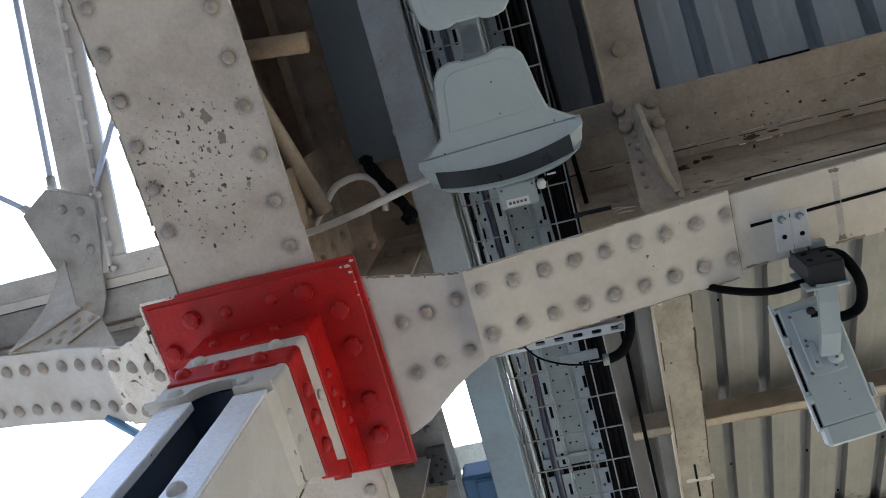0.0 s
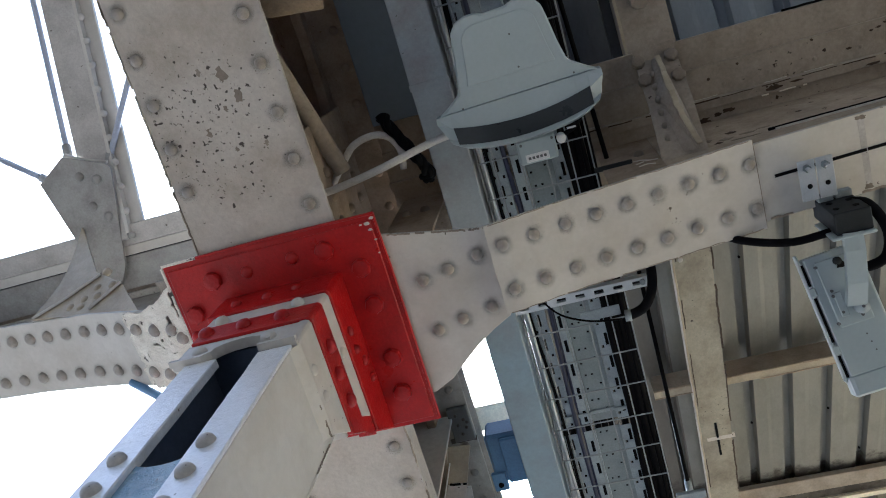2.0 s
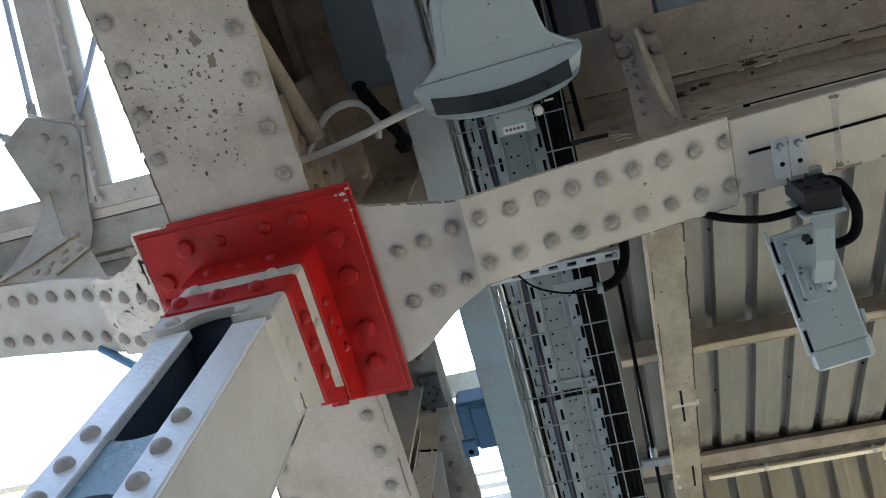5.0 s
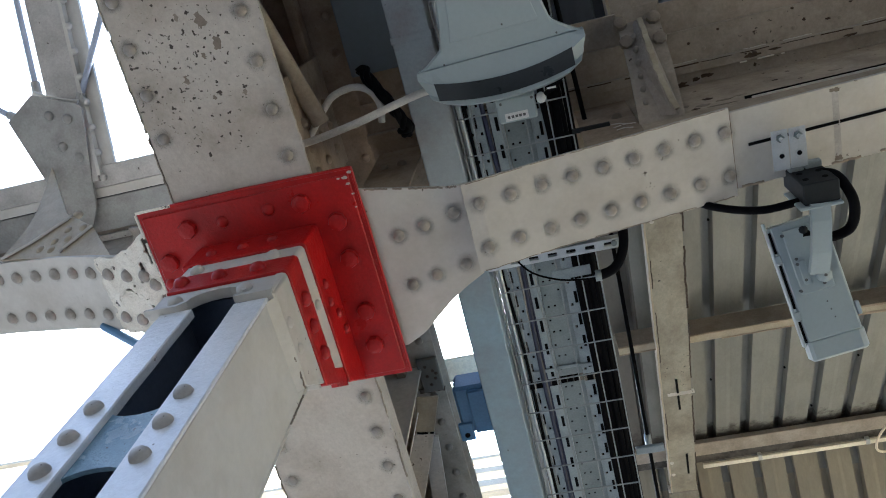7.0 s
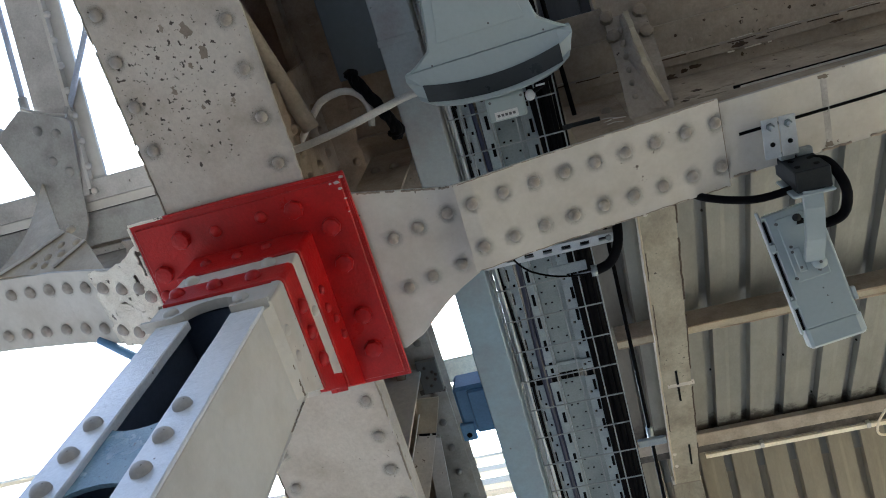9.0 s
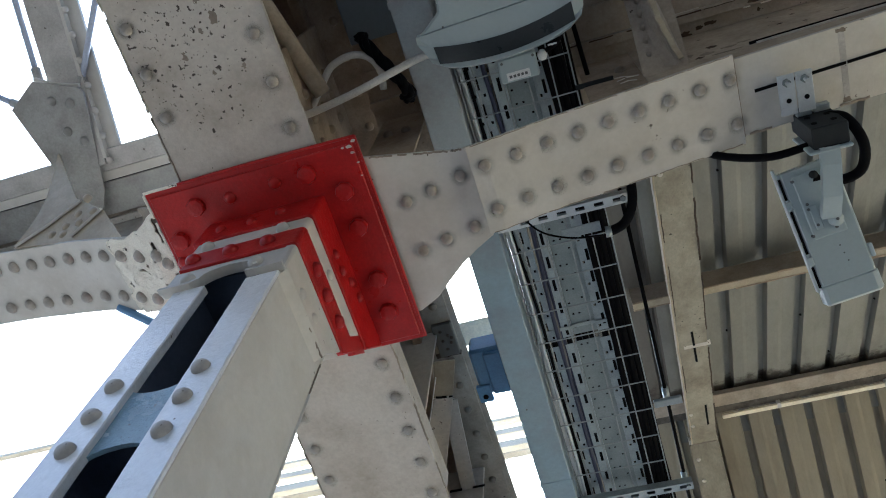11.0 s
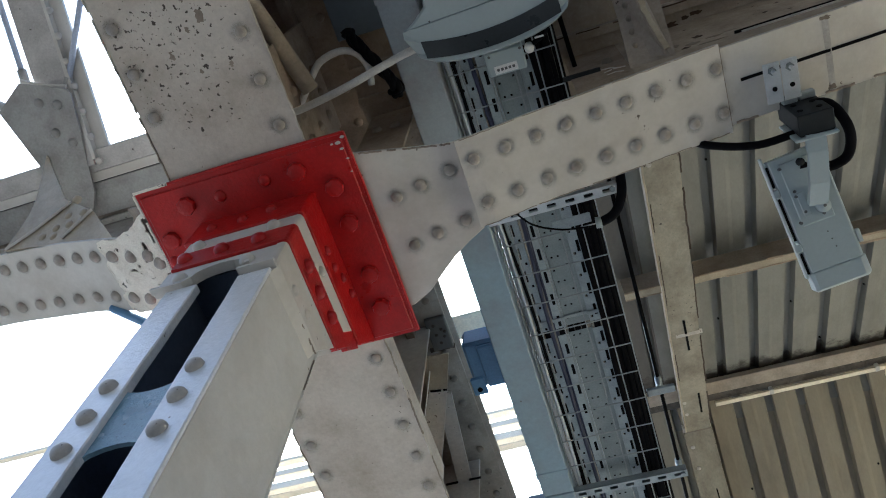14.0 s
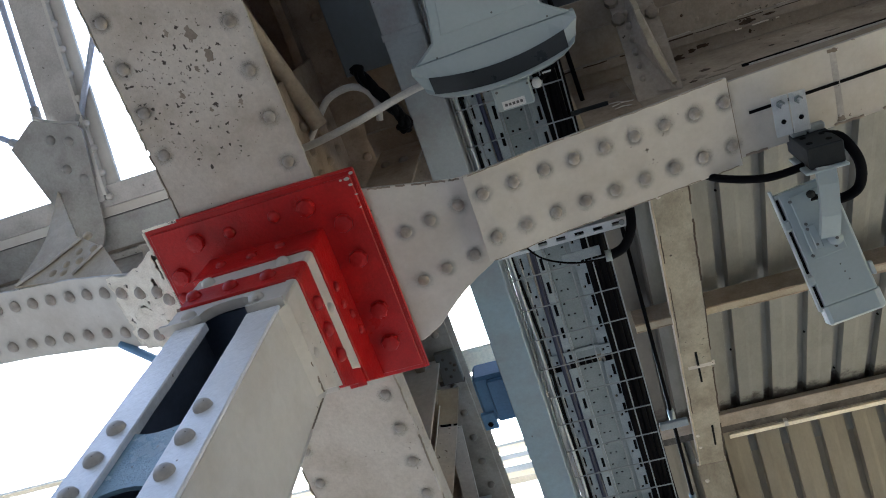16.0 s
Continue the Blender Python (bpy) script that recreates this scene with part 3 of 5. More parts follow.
    r = bmesh.ops.extrude_face_region(bm, geom=list(bm.faces))
    bmesh.ops.translate(bm, vec=(0.007, 0, 0), verts=[v for v in r["geom"] if isinstance(v, bmesh.types.BMVert)])
    bmesh.ops.recalc_face_normals(bm, faces=bm.faces)
    part("stiffener_fin", bm, CHORD, upper)
rope = [Vector(outer[i]).lerp(Vector(outer[i + 1]), u) + Vector((0.005 * noise.noise(Vector((i + u, 1, 0)) * 5), 0.005 * noise.noise(Vector((i + u, 4, 0)) * 6), 0)) for i in range(len(outer) - 1) for u in (0.0, 0.25, 0.5, 0.75)]
part("fin_angle", sweep(bmesh.new(), rope, 0.009, 0.006, (1, 0, 0)), WARM, upper, "ragged cream edge of the fin")
for k in range(6):
    t = k / 5.0
    p = Vector((0.309, 0.487, 4.57)).lerp(Vector((0.289, 0.675, 4.335)), t)
    rivet(upper, p, CHORD, (-1, -0.3, -0.2), radius=0.013, high=0.012)


def purlin(y, tall=0.16, foot=0.066, x0=0.08, flip=1):
    p = thing("purlin", "cream painted steel angle purlin carrying roof sheets", "purlin", "purlins")
    z = sheet_z(y)
    part("leg", boxed(x0, 5, y, y + 0.012, z - tall, z - 0.002, 0.002), CHORD, p)
    part("foot", boxed(x0, 5, min(y, y + flip * foot), max(y + 0.012, y + flip * foot), z - tall - 0.012, z - tall, 0.002), WARM, p)
    rough = random.Random(int(y * 100))
    for side in (min(y, y + flip * foot), max(y + 0.012, y + flip * foot)):
        x = x0
        while x < 2.6:
            long = rough.uniform(0.08, 0.4)
            run = [(u, side + 0.003 * noise.noise(Vector((u * 16, side, 0))), z - tall - 0.0125) for u in np.arange(x, x + long, 0.02)]
            if len(run) > 1:
                part("rust_edge", sweep(bmesh.new(), run, rough.uniform(0.002, 0.006), 0.002, (0, 1, 0)), RUST, p, "rusty edge where paint has flaked")
            x += long + rough.uniform(0.02, 0.2)
    return p


purlin(2.186, foot=0.042)
ridge = thing("ridge_beam", "cream painted timber-like ridge beam under roof sheets", "beam")
part("upper_face", boxed(0.08, 5, 3.345, 3.44, 5.99, 6.035, 0.003), CHORD, ridge)
# The lower face carries the beam's shadow in its dark coat.
part("lower_face", boxed(0.08, 5, 3.441, 3.515, 6.02, 6.08, 0.003), DARK_BROWN, ridge, "lower face darkened to paint its shade")
part("packing", boxed(0.08, 5, 3.42, 3.50, 6.082, 6.10, 0.002), BROWN, ridge)
ridge_pipe = thing("conduit_pipe", "flat cream cable cover clipped under the ridge beam", "pipe")
part("pipe", sweep(bmesh.new(), [(0.50, 3.53, 6.0), (5, 3.515, 6.0)], 0.014, 0.009), SUNNY, ridge_pipe)
for x in (0.86, 1.52, 2.2):
    part("clip", boxed(x - 0.012, x + 0.012, 3.50, 3.54, 5.984, 6.022, 0.002), CREAM_PLAIN, ridge_pipe)

part("loose_end", tube(bmesh.new(), [(1.62, 3.40, 5.96), (1.575, 3.455, 5.95), (1.555, 3.52, 5.95), (1.565, 3.575, 5.96), (1.62, 3.60, 5.97), (1.70, 3.585, 5.98)], 0.008, 8, 5), SUNNY, ridge_pipe, "loose pale cable end hanging in a loop", True)

# ---- longitudinal girder over the column ----
girder = thing("lattice_girder", "cream painted riveted steel girder with peeling paint", "girder")
bottom_flange = part("bottom_flange", boxed(-1.262, -0.795, -4, 7, 3.95, 3.968, 0.003), CREAM_CHIPPED, girder)
part("web_plate", boxed(-1.036, -1.024, -4, 7, 3.968, 4.75, 0), RUST, girder)
# Flange and angle are split: the paler coat paints better light beyond the rib.
part("top_flange", boxed(-1.34, -0.715, -4, 0.9, 4.75, 4.768, 0.003), RUST, girder)
part("top_flange", boxed(-1.34, -0.715, 0.902, 7, 4.75, 4.768, 0.003), CHORD, girder)
bm = bmesh.new()
box(bm, -1.02, -0.93, -4, 7, 3.97, 3.982, 0.002)
part("flange_angle", bm, BROWN, girder)
bm = bmesh.new()
box(bm, -1.0, -0.74, -4, 0.9, 4.735, 4.748, 0.002)
top_angle = part("top_angle", bm, RUST, girder)
far_angle = part("top_angle", boxed(-1.0, -0.74, 0.902, 7, 4.735, 4.748, 0.002), CHORD, girder)
part("lattice_bar", tube(bmesh.new(), [(-1.028, -0.364, 4.285), (-0.818, 0.490, 4.31)], 0.031, 14), CHORD, girder, "pale round brace", True)
bm = bmesh.new()
tube(bm, [(-1.02, -0.125, 4.3), (-0.70, -0.085, 4.3)], 0.035, 10)
part("stay_tube", bm, RUST, girder, smooth=True)
part("inner_angle", boxed(-0.925, -0.885, -4, 7, 4.66, 4.73, 0.003), RUST, girder)
# Stiffeners beyond the rib are paler to make up for missing light.
for y in (-1.6, -0.62, 1.75, 2.55):
    part("web_stiffener", boxed(-1.02, -0.82, y - 0.006, y + 0.006, 3.985, 4.74, 0.002), RUST if y < 1 else CREAM, girder)
part("lattice_bar", sweep(bmesh.new(), [(-0.836, 2.027, 4.60), (-0.908, 2.677, 4.60)], 0.035, 0.008, (0.650, 0.072, 0)), CREAM, girder)
part("inner_plate", prism(bmesh.new(), [(-0.835, 1.79), (-0.738, 1.80), (-0.80, 1.975), (-0.885, 1.965)], 0.01, pose(0, 0, 4.55), 0.002), WARM, girder)
part("inner_plate", prism(bmesh.new(), [(-0.887, 1.973), (-0.802, 1.983), (-0.967, 2.41), (-0.980, 2.16)], 0.01, pose(0, 0, 4.55), 0.002), CREAM, girder)
part("thin_wire", tube(bmesh.new(), [(-0.845, 1.86, 4.54), (-0.905, 2.00, 4.535), (-0.968, 2.14, 4.54)], 0.003, 6), LABEL, girder, "thin pale wire hanging inside the girder")
part("slit", sweep(bmesh.new(), [(-0.878, 1.967, 4.5485), (-0.86, 1.972, 4.5485), (-0.83, 1.975, 4.5485)], 0.005, 0.002), BLACK, girder)
part("slit", sweep(bmesh.new(), [(-0.82, 1.977, 4.5485), (-0.803, 1.979, 4.5485)], 0.004, 0.002), BLACK, girder)
splice = part("splice_plate", boxed(-0.835, -0.742, 1.70, 1.868, 4.708, 4.734, 0.003), DARK_BROWN, girder, "dark sooty splice plate")
# Dark strip paints the plate's shadow along its lower edge.
part("edge_shadow", sweep(bmesh.new(), [(x, 1.872 + 0.006 * noise.noise(Vector((x * 40, 0, 0))), 4.733) for x in np.arange(-0.86, -0.73, 0.01)], 0.012, 0.0015, (0, 1, 0)), RUST_DARK, splice, "painted shadow line under the plate's edge")
for x, y in ((-0.80, 1.735), (-0.77, 1.76), (-0.80, 1.785), (-0.765, 1.80), (-0.79, 1.83), (-0.757, 1.775)):
    rivet(splice, (x, y, 4.708), RUST_DARK, radius=0.008, high=0.006)
for x, y in ((-0.838, 2.53), (-0.952, 2.53)):
    part("slit", boxed(x - 0.03, x + 0.03, y - 0.004, y, 4.575, 4.587, 0), BLACK, girder)
part("inner_leg", boxed(-0.806, -0.797, 1.20, 2.0, 3.9685, 4.06, 0.002), FRAME_PALE, girder)
end_plate = part("end_plate", boxed(-0.885, -0.872, 0.30, 0.74, 3.99, 4.73, 0.003), RUST, girder)
for y in (0.47, 0.56, 0.65):
    for z in (4.12, 4.28, 4.44, 4.6):
        rivet(end_plate, (-0.872, y, z), RUST, (1, 0, 0))
def torn_edge(x, y0, y1, seed, wide):
    """A length of scabby paint along one edge of the bottom flange."""
    line = [(x + 0.0035 * noise.noise(Vector((seed, y * 38, 0))) + 0.002 * noise.noise(Vector((seed, y * 110, 3))), y, 3.9515 + 0.004 * noise.noise(Vector((seed, y * 50, 7)))) for y in np.arange(y0, y1, 0.006)]
    return sweep(bmesh.new(), line, wide, 0.0055, (1, 0, 0))


for x, seed in ((-1.2625, 2.0), (-0.7945, 9.0)):
    y = -0.9
    while y < 2.6:
        far = y + random.uniform(0.08, 0.30)
        part("torn_edge", torn_edge(x, y, far, seed + y, random.uniform(0.0010, 0.0026)), random.choice((CREAM_CHIPPED, BROWN, CREAM, CHORD)), bottom_flange, "scabby torn paint along the flange's edge")
        y = far + random.uniform(0.0, 0.02)
for n, (x, y, size) in enumerate([(-0.981, 0.052, 0.030), (-0.953, 0.123, 0.024), (-1.000, 0.152, 0.012), (-1.078, 0.208, 0.018), (-0.917, 0.283, 0.012), (-1.012, 0.276, 0.010), (-1.046, 0.029, 0.014)]):
    outline = [(x + size * (0.7 + 0.9 * noise.noise(Vector((2.4 * math.cos(a) + n, 2.4 * math.sin(a), n + 0.5)))) * math.cos(a) * 0.7, y + size * (0.8 + 0.6 * noise.noise(Vector((2.0 * math.cos(a), 2.0 * math.sin(a) + n, 7)))) * math.sin(a)) for a in np.linspace(0, 2 * math.pi, 17)[:-1]]
    part("bare_patch", prism(bmesh.new(), outline, 0.001, pose(0, 0, 3.9492)), BROWN, bottom_flange, "small brown patch where paint has flaked off")
for k in range(-8, 12):
    if k < 4:
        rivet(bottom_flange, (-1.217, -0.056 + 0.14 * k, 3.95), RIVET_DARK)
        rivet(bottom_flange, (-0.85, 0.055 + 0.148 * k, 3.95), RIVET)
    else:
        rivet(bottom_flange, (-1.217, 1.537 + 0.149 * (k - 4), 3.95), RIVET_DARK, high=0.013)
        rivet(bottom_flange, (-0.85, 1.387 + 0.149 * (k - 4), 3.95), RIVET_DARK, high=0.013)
for k in range(-6, 22):
    rivet(top_angle if k < 6 else far_angle, (-0.80, 0.02 + 0.145 * k, 4.735), RUST if k < 6 else BROWN)

# ---- arched rib across the platform ----
RIB = [(-0.75, 3.90), (-0.32, 3.915), (-0.1, 3.985), (0.2, 4.055), (0.5, 4.13), (1.0, 4.205), (1.6, 4.33), (2.6, 4.62)]
rib = thing("arched_rib", "cream painted riveted arched steel rib springing from column", "rib")
xs = np.arange(-0.34, 2.61, 0.06)
bm = bmesh.new()
sweep(bm, [(x, 0.845, lerp_curve(RIB, x) + 0.02) for x in xs], 0.128, 0.008)
part("flange", bm, CREAM_PLAIN, rib)
xs = np.arange(-0.345, 0.52, 0.05)
bm = bmesh.new()
sweep(bm, [(x, 0.845, lerp_curve(RIB, x) + 0.006) for x in xs], 0.148, 0.006)
cover_plate = part("cover_plate", bm, CREAM_PLAIN, rib)
GUSSET = [(-0.72, 0.65), (-0.663, 0.652), (-0.385, 0.706), (-0.32, 0.71), (-0.34, 1.013), (-0.405, 1.048), (-0.465, 1.088), (-0.525, 1.138), (-0.578, 1.184), (-0.648, 1.22), (-0.72, 1.225)]
bm = prism(bmesh.new(), GUSSET, 0.012, pose(0, 0, 3.951), 0.002)
gusset_plate = part("gusset_plate", bm, CREAM_PLAIN, rib)
def web_piece(xa, xb):
    """A length of the rib's upright web, from the flange up to the chord."""
    xs = list(np.arange(xa, xb, 0.05)) + [xb]
    o = [(x, max(3.97, lerp_curve(RIB, x) + 0.025)) for x in xs] + [(xb, 4.655), (xa, 4.655)]
    return prism(bmesh.new(), o, 0.01, Matrix.Translation((0, 0.735, 0)) @ pose(0, 0, 0, 90, 0, 0))


part("web_plate", web_piece(0.055, 0.25), RUST, rib)
part("web_plate", web_piece(0.252, 2.6), WEB, rib)
part("web_plate", web_piece(-0.72, -0.54), RUST, rib)
part("seam", sweep(bmesh.new(), [(0.60, 0.7225, 4.30), (0.72, 0.7225, 4.310), (0.86, 0.7225, 4.319), (1.10, 0.7225, 4.335)], 0.0042, 0.006, (0, 0, 1)), BLACK, rib)
part("lifted_lip", sweep(bmesh.new(), [(x, 0.7215, lerp_curve([(0.62, 4.289), (0.86, 4.306), (1.25, 4.332)], x) + 0.002 * noise.noise(Vector((x * 30, 0, 1)))) for x in np.arange(0.62, 1.25, 0.02)], 0.003, 0.003, (0, 0, 1)), CREAM, rib, "pale lifting paint under the open seam")
for n, (x, z, wide, tall, coat) in enumerate(((0.50, 4.40, 0.022, 0.018, RUST_DARK), (0.47, 4.33, 0.03, 0.02, BROWN), (0.545, 4.345, 0.03, 0.012, BROWN), (0.44, 4.30, 0.016, 0.012, RUST_DARK), (0.60, 4.36, 0.02, 0.008, BROWN), (0.745, 4.46, 0.012, 0.008, RUST_DARK), (0.93, 4.42, 0.025, 0.006, BROWN), (0.52, 4.29, 0.05, 0.008, BROWN), (0.42, 4.36, 0.012, 0.02, BROWN))):
    ring = [(x + wide * (0.75 + 0.7 * noise.noise(Vector((2.4 * math.cos(a) + n, 2.4 * math.sin(a), n)))) * math.cos(a), z + tall * (0.75 + 0.7 * noise.noise(Vector((2.4 * math.cos(a), 2.4 * math.sin(a) + n, 5)))) * math.sin(a)) for a in np.linspace(0, 2 * math.pi, 19)[:-1]]
    part("rust_patch", prism(bmesh.new(), ring, 0.001, Matrix.Translation((0, 0.7245, 0)) @ pose(0, 0, 0, 90, 0, 0)), coat, rib, "rusty smear on the web")

part("seam", sweep(bmesh.new(), [(x, 0.835, lerp_curve(RIB, x) + 0.0115) for x in np.arange(0.56, 2.0, 0.06)], 0.005, 0.0025), BLACK, rib)
for x in (0.19, -0.60, -0.67):
    rivet(rib, (x, 0.7245, 4.42), BROWN, (0, -1, 0))
for k in range(9):
    x = -0.302 + 0.0985 * k
    for y in (0.771, 0.918):
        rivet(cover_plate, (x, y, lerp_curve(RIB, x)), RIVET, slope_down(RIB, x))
# rust that bleeds out of the plate's edges, in broken lengths
for side in (-0.1465, 0.1465):
    x = -0.33
    while x < 0.44:
        far = x + random.uniform(0.06, 0.22)
        wide = random.uniform(0.0010, 0.0020)
        part("rust_edge", sweep(bmesh.new(), [(u, 0.845 + side + 0.003 * noise.noise(Vector((u * 40, side * 9, 0))), lerp_curve(RIB, u)) for u in np.linspace(x, min(far, 0.495), 14)], wide, 0.001), BROWN, cover_plate, "rusty brown line along the plate's edge")
        x = far + random.uniform(0.005, 0.03)
part("rust_edge", sweep(bmesh.new(), [(0.5065, y, lerp_curve(RIB, 0.5065) + 0.006) for y in np.linspace(0.70, 0.97, 8)], 0.002, 0.006, (1, 0, 0)), BROWN, cover_plate)
top_edge = [(-0.655, 0.6525), (-0.52, 0.679), (-0.385, 0.7045), (-0.325, 0.7085)]
for u0, u1 in ((0.02, 0.20), (0.24, 0.31), (0.36, 0.62), (0.66, 0.80), (0.86, 0.99)):
    line = []
    for u in np.linspace(u0, u1, 16):
        i = min(int(u * 3), 2)
        p, q = Vector((*top_edge[i], 3.9495)), Vector((*top_edge[i + 1], 3.9495))
        line.append(p.lerp(q, u * 3 - i) + Vector((0, 0.003 + 0.004 * noise.noise(Vector((u * 30, 1, 0))), 0)))
    part("rust_edge", sweep(bmesh.new(), line, 0.0028, 0.0012), BROWN, gusset_plate, "broken rusty line along the plate's edge")
for x, ya, yb in ((-0.572, 0.822, 0.997), (-0.486, 0.805, 0.977), (-0.385, 0.783, 0.96)):
    for y in (ya, yb):
        rivet(gusset_plate, (1.011 * x, 1.011 * y, 3.951), RIVET)

# ---- valley chord over the rib ----
chord = thing("valley_chord", "weathered cream riveted steel chord above arched rib", "beam")
for xa, xb, plate, under in ((-0.75, -0.372, RUST, RUST), (-0.37, 5, CHORD, CHORD)):
    part("outer_plate", boxed(xa, xb, 0.408, 0.535, 4.675, 4.69, 0.002), plate, chord)
    part("inner_plate", boxed(xa, xb, 0.52, 0.642, 4.662, 4.674, 0.002), plate, chord)
    part("lip", boxed(xa, xb, 0.638, 0.672, 4.628, 4.673, 0.002), under, chord)
    part("soffit", boxed(xa, xb, 0.6725, 1.05, 4.658, 4.672, 0.002), under, chord)
for k in range(24):
    # the plate's lower edge lifts in broken lengths, pale above a dark strip of painted shade
    xa = -0.3 + 0.14 * k
    xb = xa + random.uniform(0.08, 0.14)
    run = [(x, 0.6405 + 0.002 * noise.noise(Vector((x * 20, 0, 0))), 4.6265) for x in np.arange(xa, xb, 0.01)]
    part("seam", sweep(bmesh.new(), run, random.uniform(0.0008, 0.0028), 0.002), RUST_DARK, chord, "thin dark strip painted as shade along the plate's edge")
    if k % 3:
        part("paint_lip", sweep(bmesh.new(), [(x, y - 0.0045, 4.6605) for x, y, z in run[2:]], 0.0010, 0.002), CREAM, chord, "pale lifting edge of paint")
for k in range(16):
    rivet(chord, (0.56 + 0.16 * k, 0.60, 4.662), CHORD, radius=0.008, high=0.005)

def blotch(x, y, z, wide, deep, seed):
    """A ragged patch of bare rusty metal, a millimetre proud of the face under which it lies."""
    ring = []
    for a in np.linspace(0, 2 * math.pi, 19)[:-1]:
        r = 0.75 + 0.6 * noise.noise(Vector((2.2 * math.cos(a) + seed, 2.2 * math.sin(a), seed)))
        ring.append((x + wide * r * math.cos(a), y + deep * r * math.sin(a)))
    return prism(bmesh.new(), ring, 0.001, pose(0, 0, z))


for k, (x, y, z, wide, deep) in enumerate(((0.720, 0.657, 4.6265, 0.040, 0.011), (0.80, 0.652, 4.6265, 0.03, 0.005), (0.5178, 0.7066, 4.6565, 0.018, 0.010), (1.1385, 0.5355, 4.6605, 0.022, 0.008), (1.105, 0.548, 4.6605, 0.012, 0.005), (1.08, 0.553, 4.6605, 0.010, 0.004),
        (0.9175, 0.5779, 4.6605, 0.008, 0.008), (0.8803, 0.5303, 4.6605, 0.007, 0.006), (0.999, 0.5949, 4.6605, 0.013, 0.005), (0.5093, 0.571, 4.6605, 0.008, 0.007), (0.6181, 0.5428, 4.6605, 0.007, 0.006), (1.0606, 0.6635, 4.6265, 0.03, 0.006), (0.46, 0.72, 4.6565, 0.035, 0.016), (0.56, 0.70, 4.6565, 0.03, 0.010))):
    part("rust_patch", blotch(x, y, z, wide, deep, 3.0 * k), RUST_DARK, chord, "ragged dark rusty patch")
for xa, xb in ((0.675, 0.70), (0.735, 0.80), (0.82, 0.84)):
    part("paint_flake", sweep(bmesh.new(), [(x, 0.674 + 0.006 * noise.noise(Vector((x * 25, 3, 0))), 4.6265) for x in np.arange(xa, xb, 0.012)], 0.0022, 0.002), FLAKED, chord, "pale lifting edge of paint")
# Black strip paints a jagged shadow between sheet and chord.
part("ragged_shadow", sweep(bmesh.new(), [(x, 0.4045 + 0.002 * noise.noise(Vector((x * 30, 8, 0))), 4.676) for x in np.arange(0.80, 0.99, 0.012)], 0.004, 0.003), BLACK, chord, "black strip painted as shadow under the roof sheet")
# the rib's flange: a butt joint and ragged rust along the open edge
part("butt_joint", sweep(bmesh.new(), [(0.845, y, lerp_curve(RIB, 0.845) + 0.0115) for y in np.linspace(0.725, 0.967, 7)], 0.010, 0.0015, (1, 0.05, 0)), FRAME_PALE, rib, "grimy butt joint across the flange")
for y, wide, deep in ((0.729, 0.024, 0.009), (0.955, 0.016, 0.012)):
    part("rust_patch", blotch(0.845, y, lerp_curve(RIB, 0.845) + 0.0095, wide, deep, 40 * y), BROWN, rib, "rusty patch at the joint's end")
for xa, xb in ((0.525, 0.60), (0.82, 0.92), (0.98, 1.20)):
    part("rust_edge", sweep(bmesh.new(), [(x, 0.9695 + 0.005 * noise.noise(Vector((x * 45, 2, 0))), lerp_curve(RIB, x) + 0.0105) for x in np.arange(xa, xb, 0.008)], 0.004, 0.0015), BROWN, rib, "ragged rust along the flange's edge")
for a, b in (((0.158, 0.700, 4.201), (0.229, 0.700, 4.208)), ((0.153, 0.700, 4.246), (0.211, 0.700, 4.210)), ((0.164, 0.700, 4.164), (0.214, 0.700, 4.159))):
    p, q = Vector(a), Vector(b)
    part("paint_curl", sweep(bmesh.new(), [p, p.lerp(q, 0.5) + Vector((0, 0, 0.012)), q], 0.003, 0.0015, (0, 0.3, 1)), CREAM, chord, "curl of peeling pale paint")

# ---- column ----
column = thing("column", "cream painted built-up steel column with open slotted face", "column")
X0, X1, Y0, Y1 = -1.152, -0.842, 0.745, 1.045
part("web_plate", boxed(X1 - 0.012, X1, Y0 + 0.004, Y1, 0, 3.55, 0.003), CREAM_PLAIN, column)
part("web_plate", boxed(X0, X0 + 0.012, Y0 + 0.004, Y1, 0, 3.55, 0.003), CREAM_PLAIN, column)


def flange(xa, xb, back, thick, top, seed):
    """A long face plate of the column, its rolled edges a little uneven under thick paint."""
    zs = np.arange(0.0, top + 0.001, top / 150)
    wave = [0.0018 * noise.noise(Vector((seed, z * 9, 0))) + 0.0012 * noise.noise(Vector((seed, z * 34, 3))) for z in zs]
    near = [(xa + w, z) for w, z in zip(wave, zs)]
    far = [(xb - w, z) for w, z in zip(wave[::-1], zs[::-1])]
    return part("front_flange", prism(bmesh.new(), near + far, thick, Matrix.Translation((0, back, 0)) @ pose(0, 0, 0, 90, 0, 0), 0.003), WHITE, column)


# Front flanges are whiter than the webs to paint the skylight on them.
flange_east = flange(X1 - 0.092, X1 + 0.003, Y0 + 0.004, 0.012, 3.42, 2.0)
flange_west = flange(X0 - 0.003, X0 + 0.092, Y0 + 0.018, 0.026, 3.441, 6.0)
part("back_plate", boxed(X0, X1, Y1, Y1 + 0.012, 0, 3.55, 0.003), CREAM_PLAIN, column)
# Dark liners paint the shade inside the open column.
part("shade_lining", boxed(X0 + 0.0165, X1 - 0.0165, Y0 + 0.022, Y1 - 0.006, 3.535, 3.55, 0), SLOT_SHADE, column, "dark liner painted as shade inside the column")
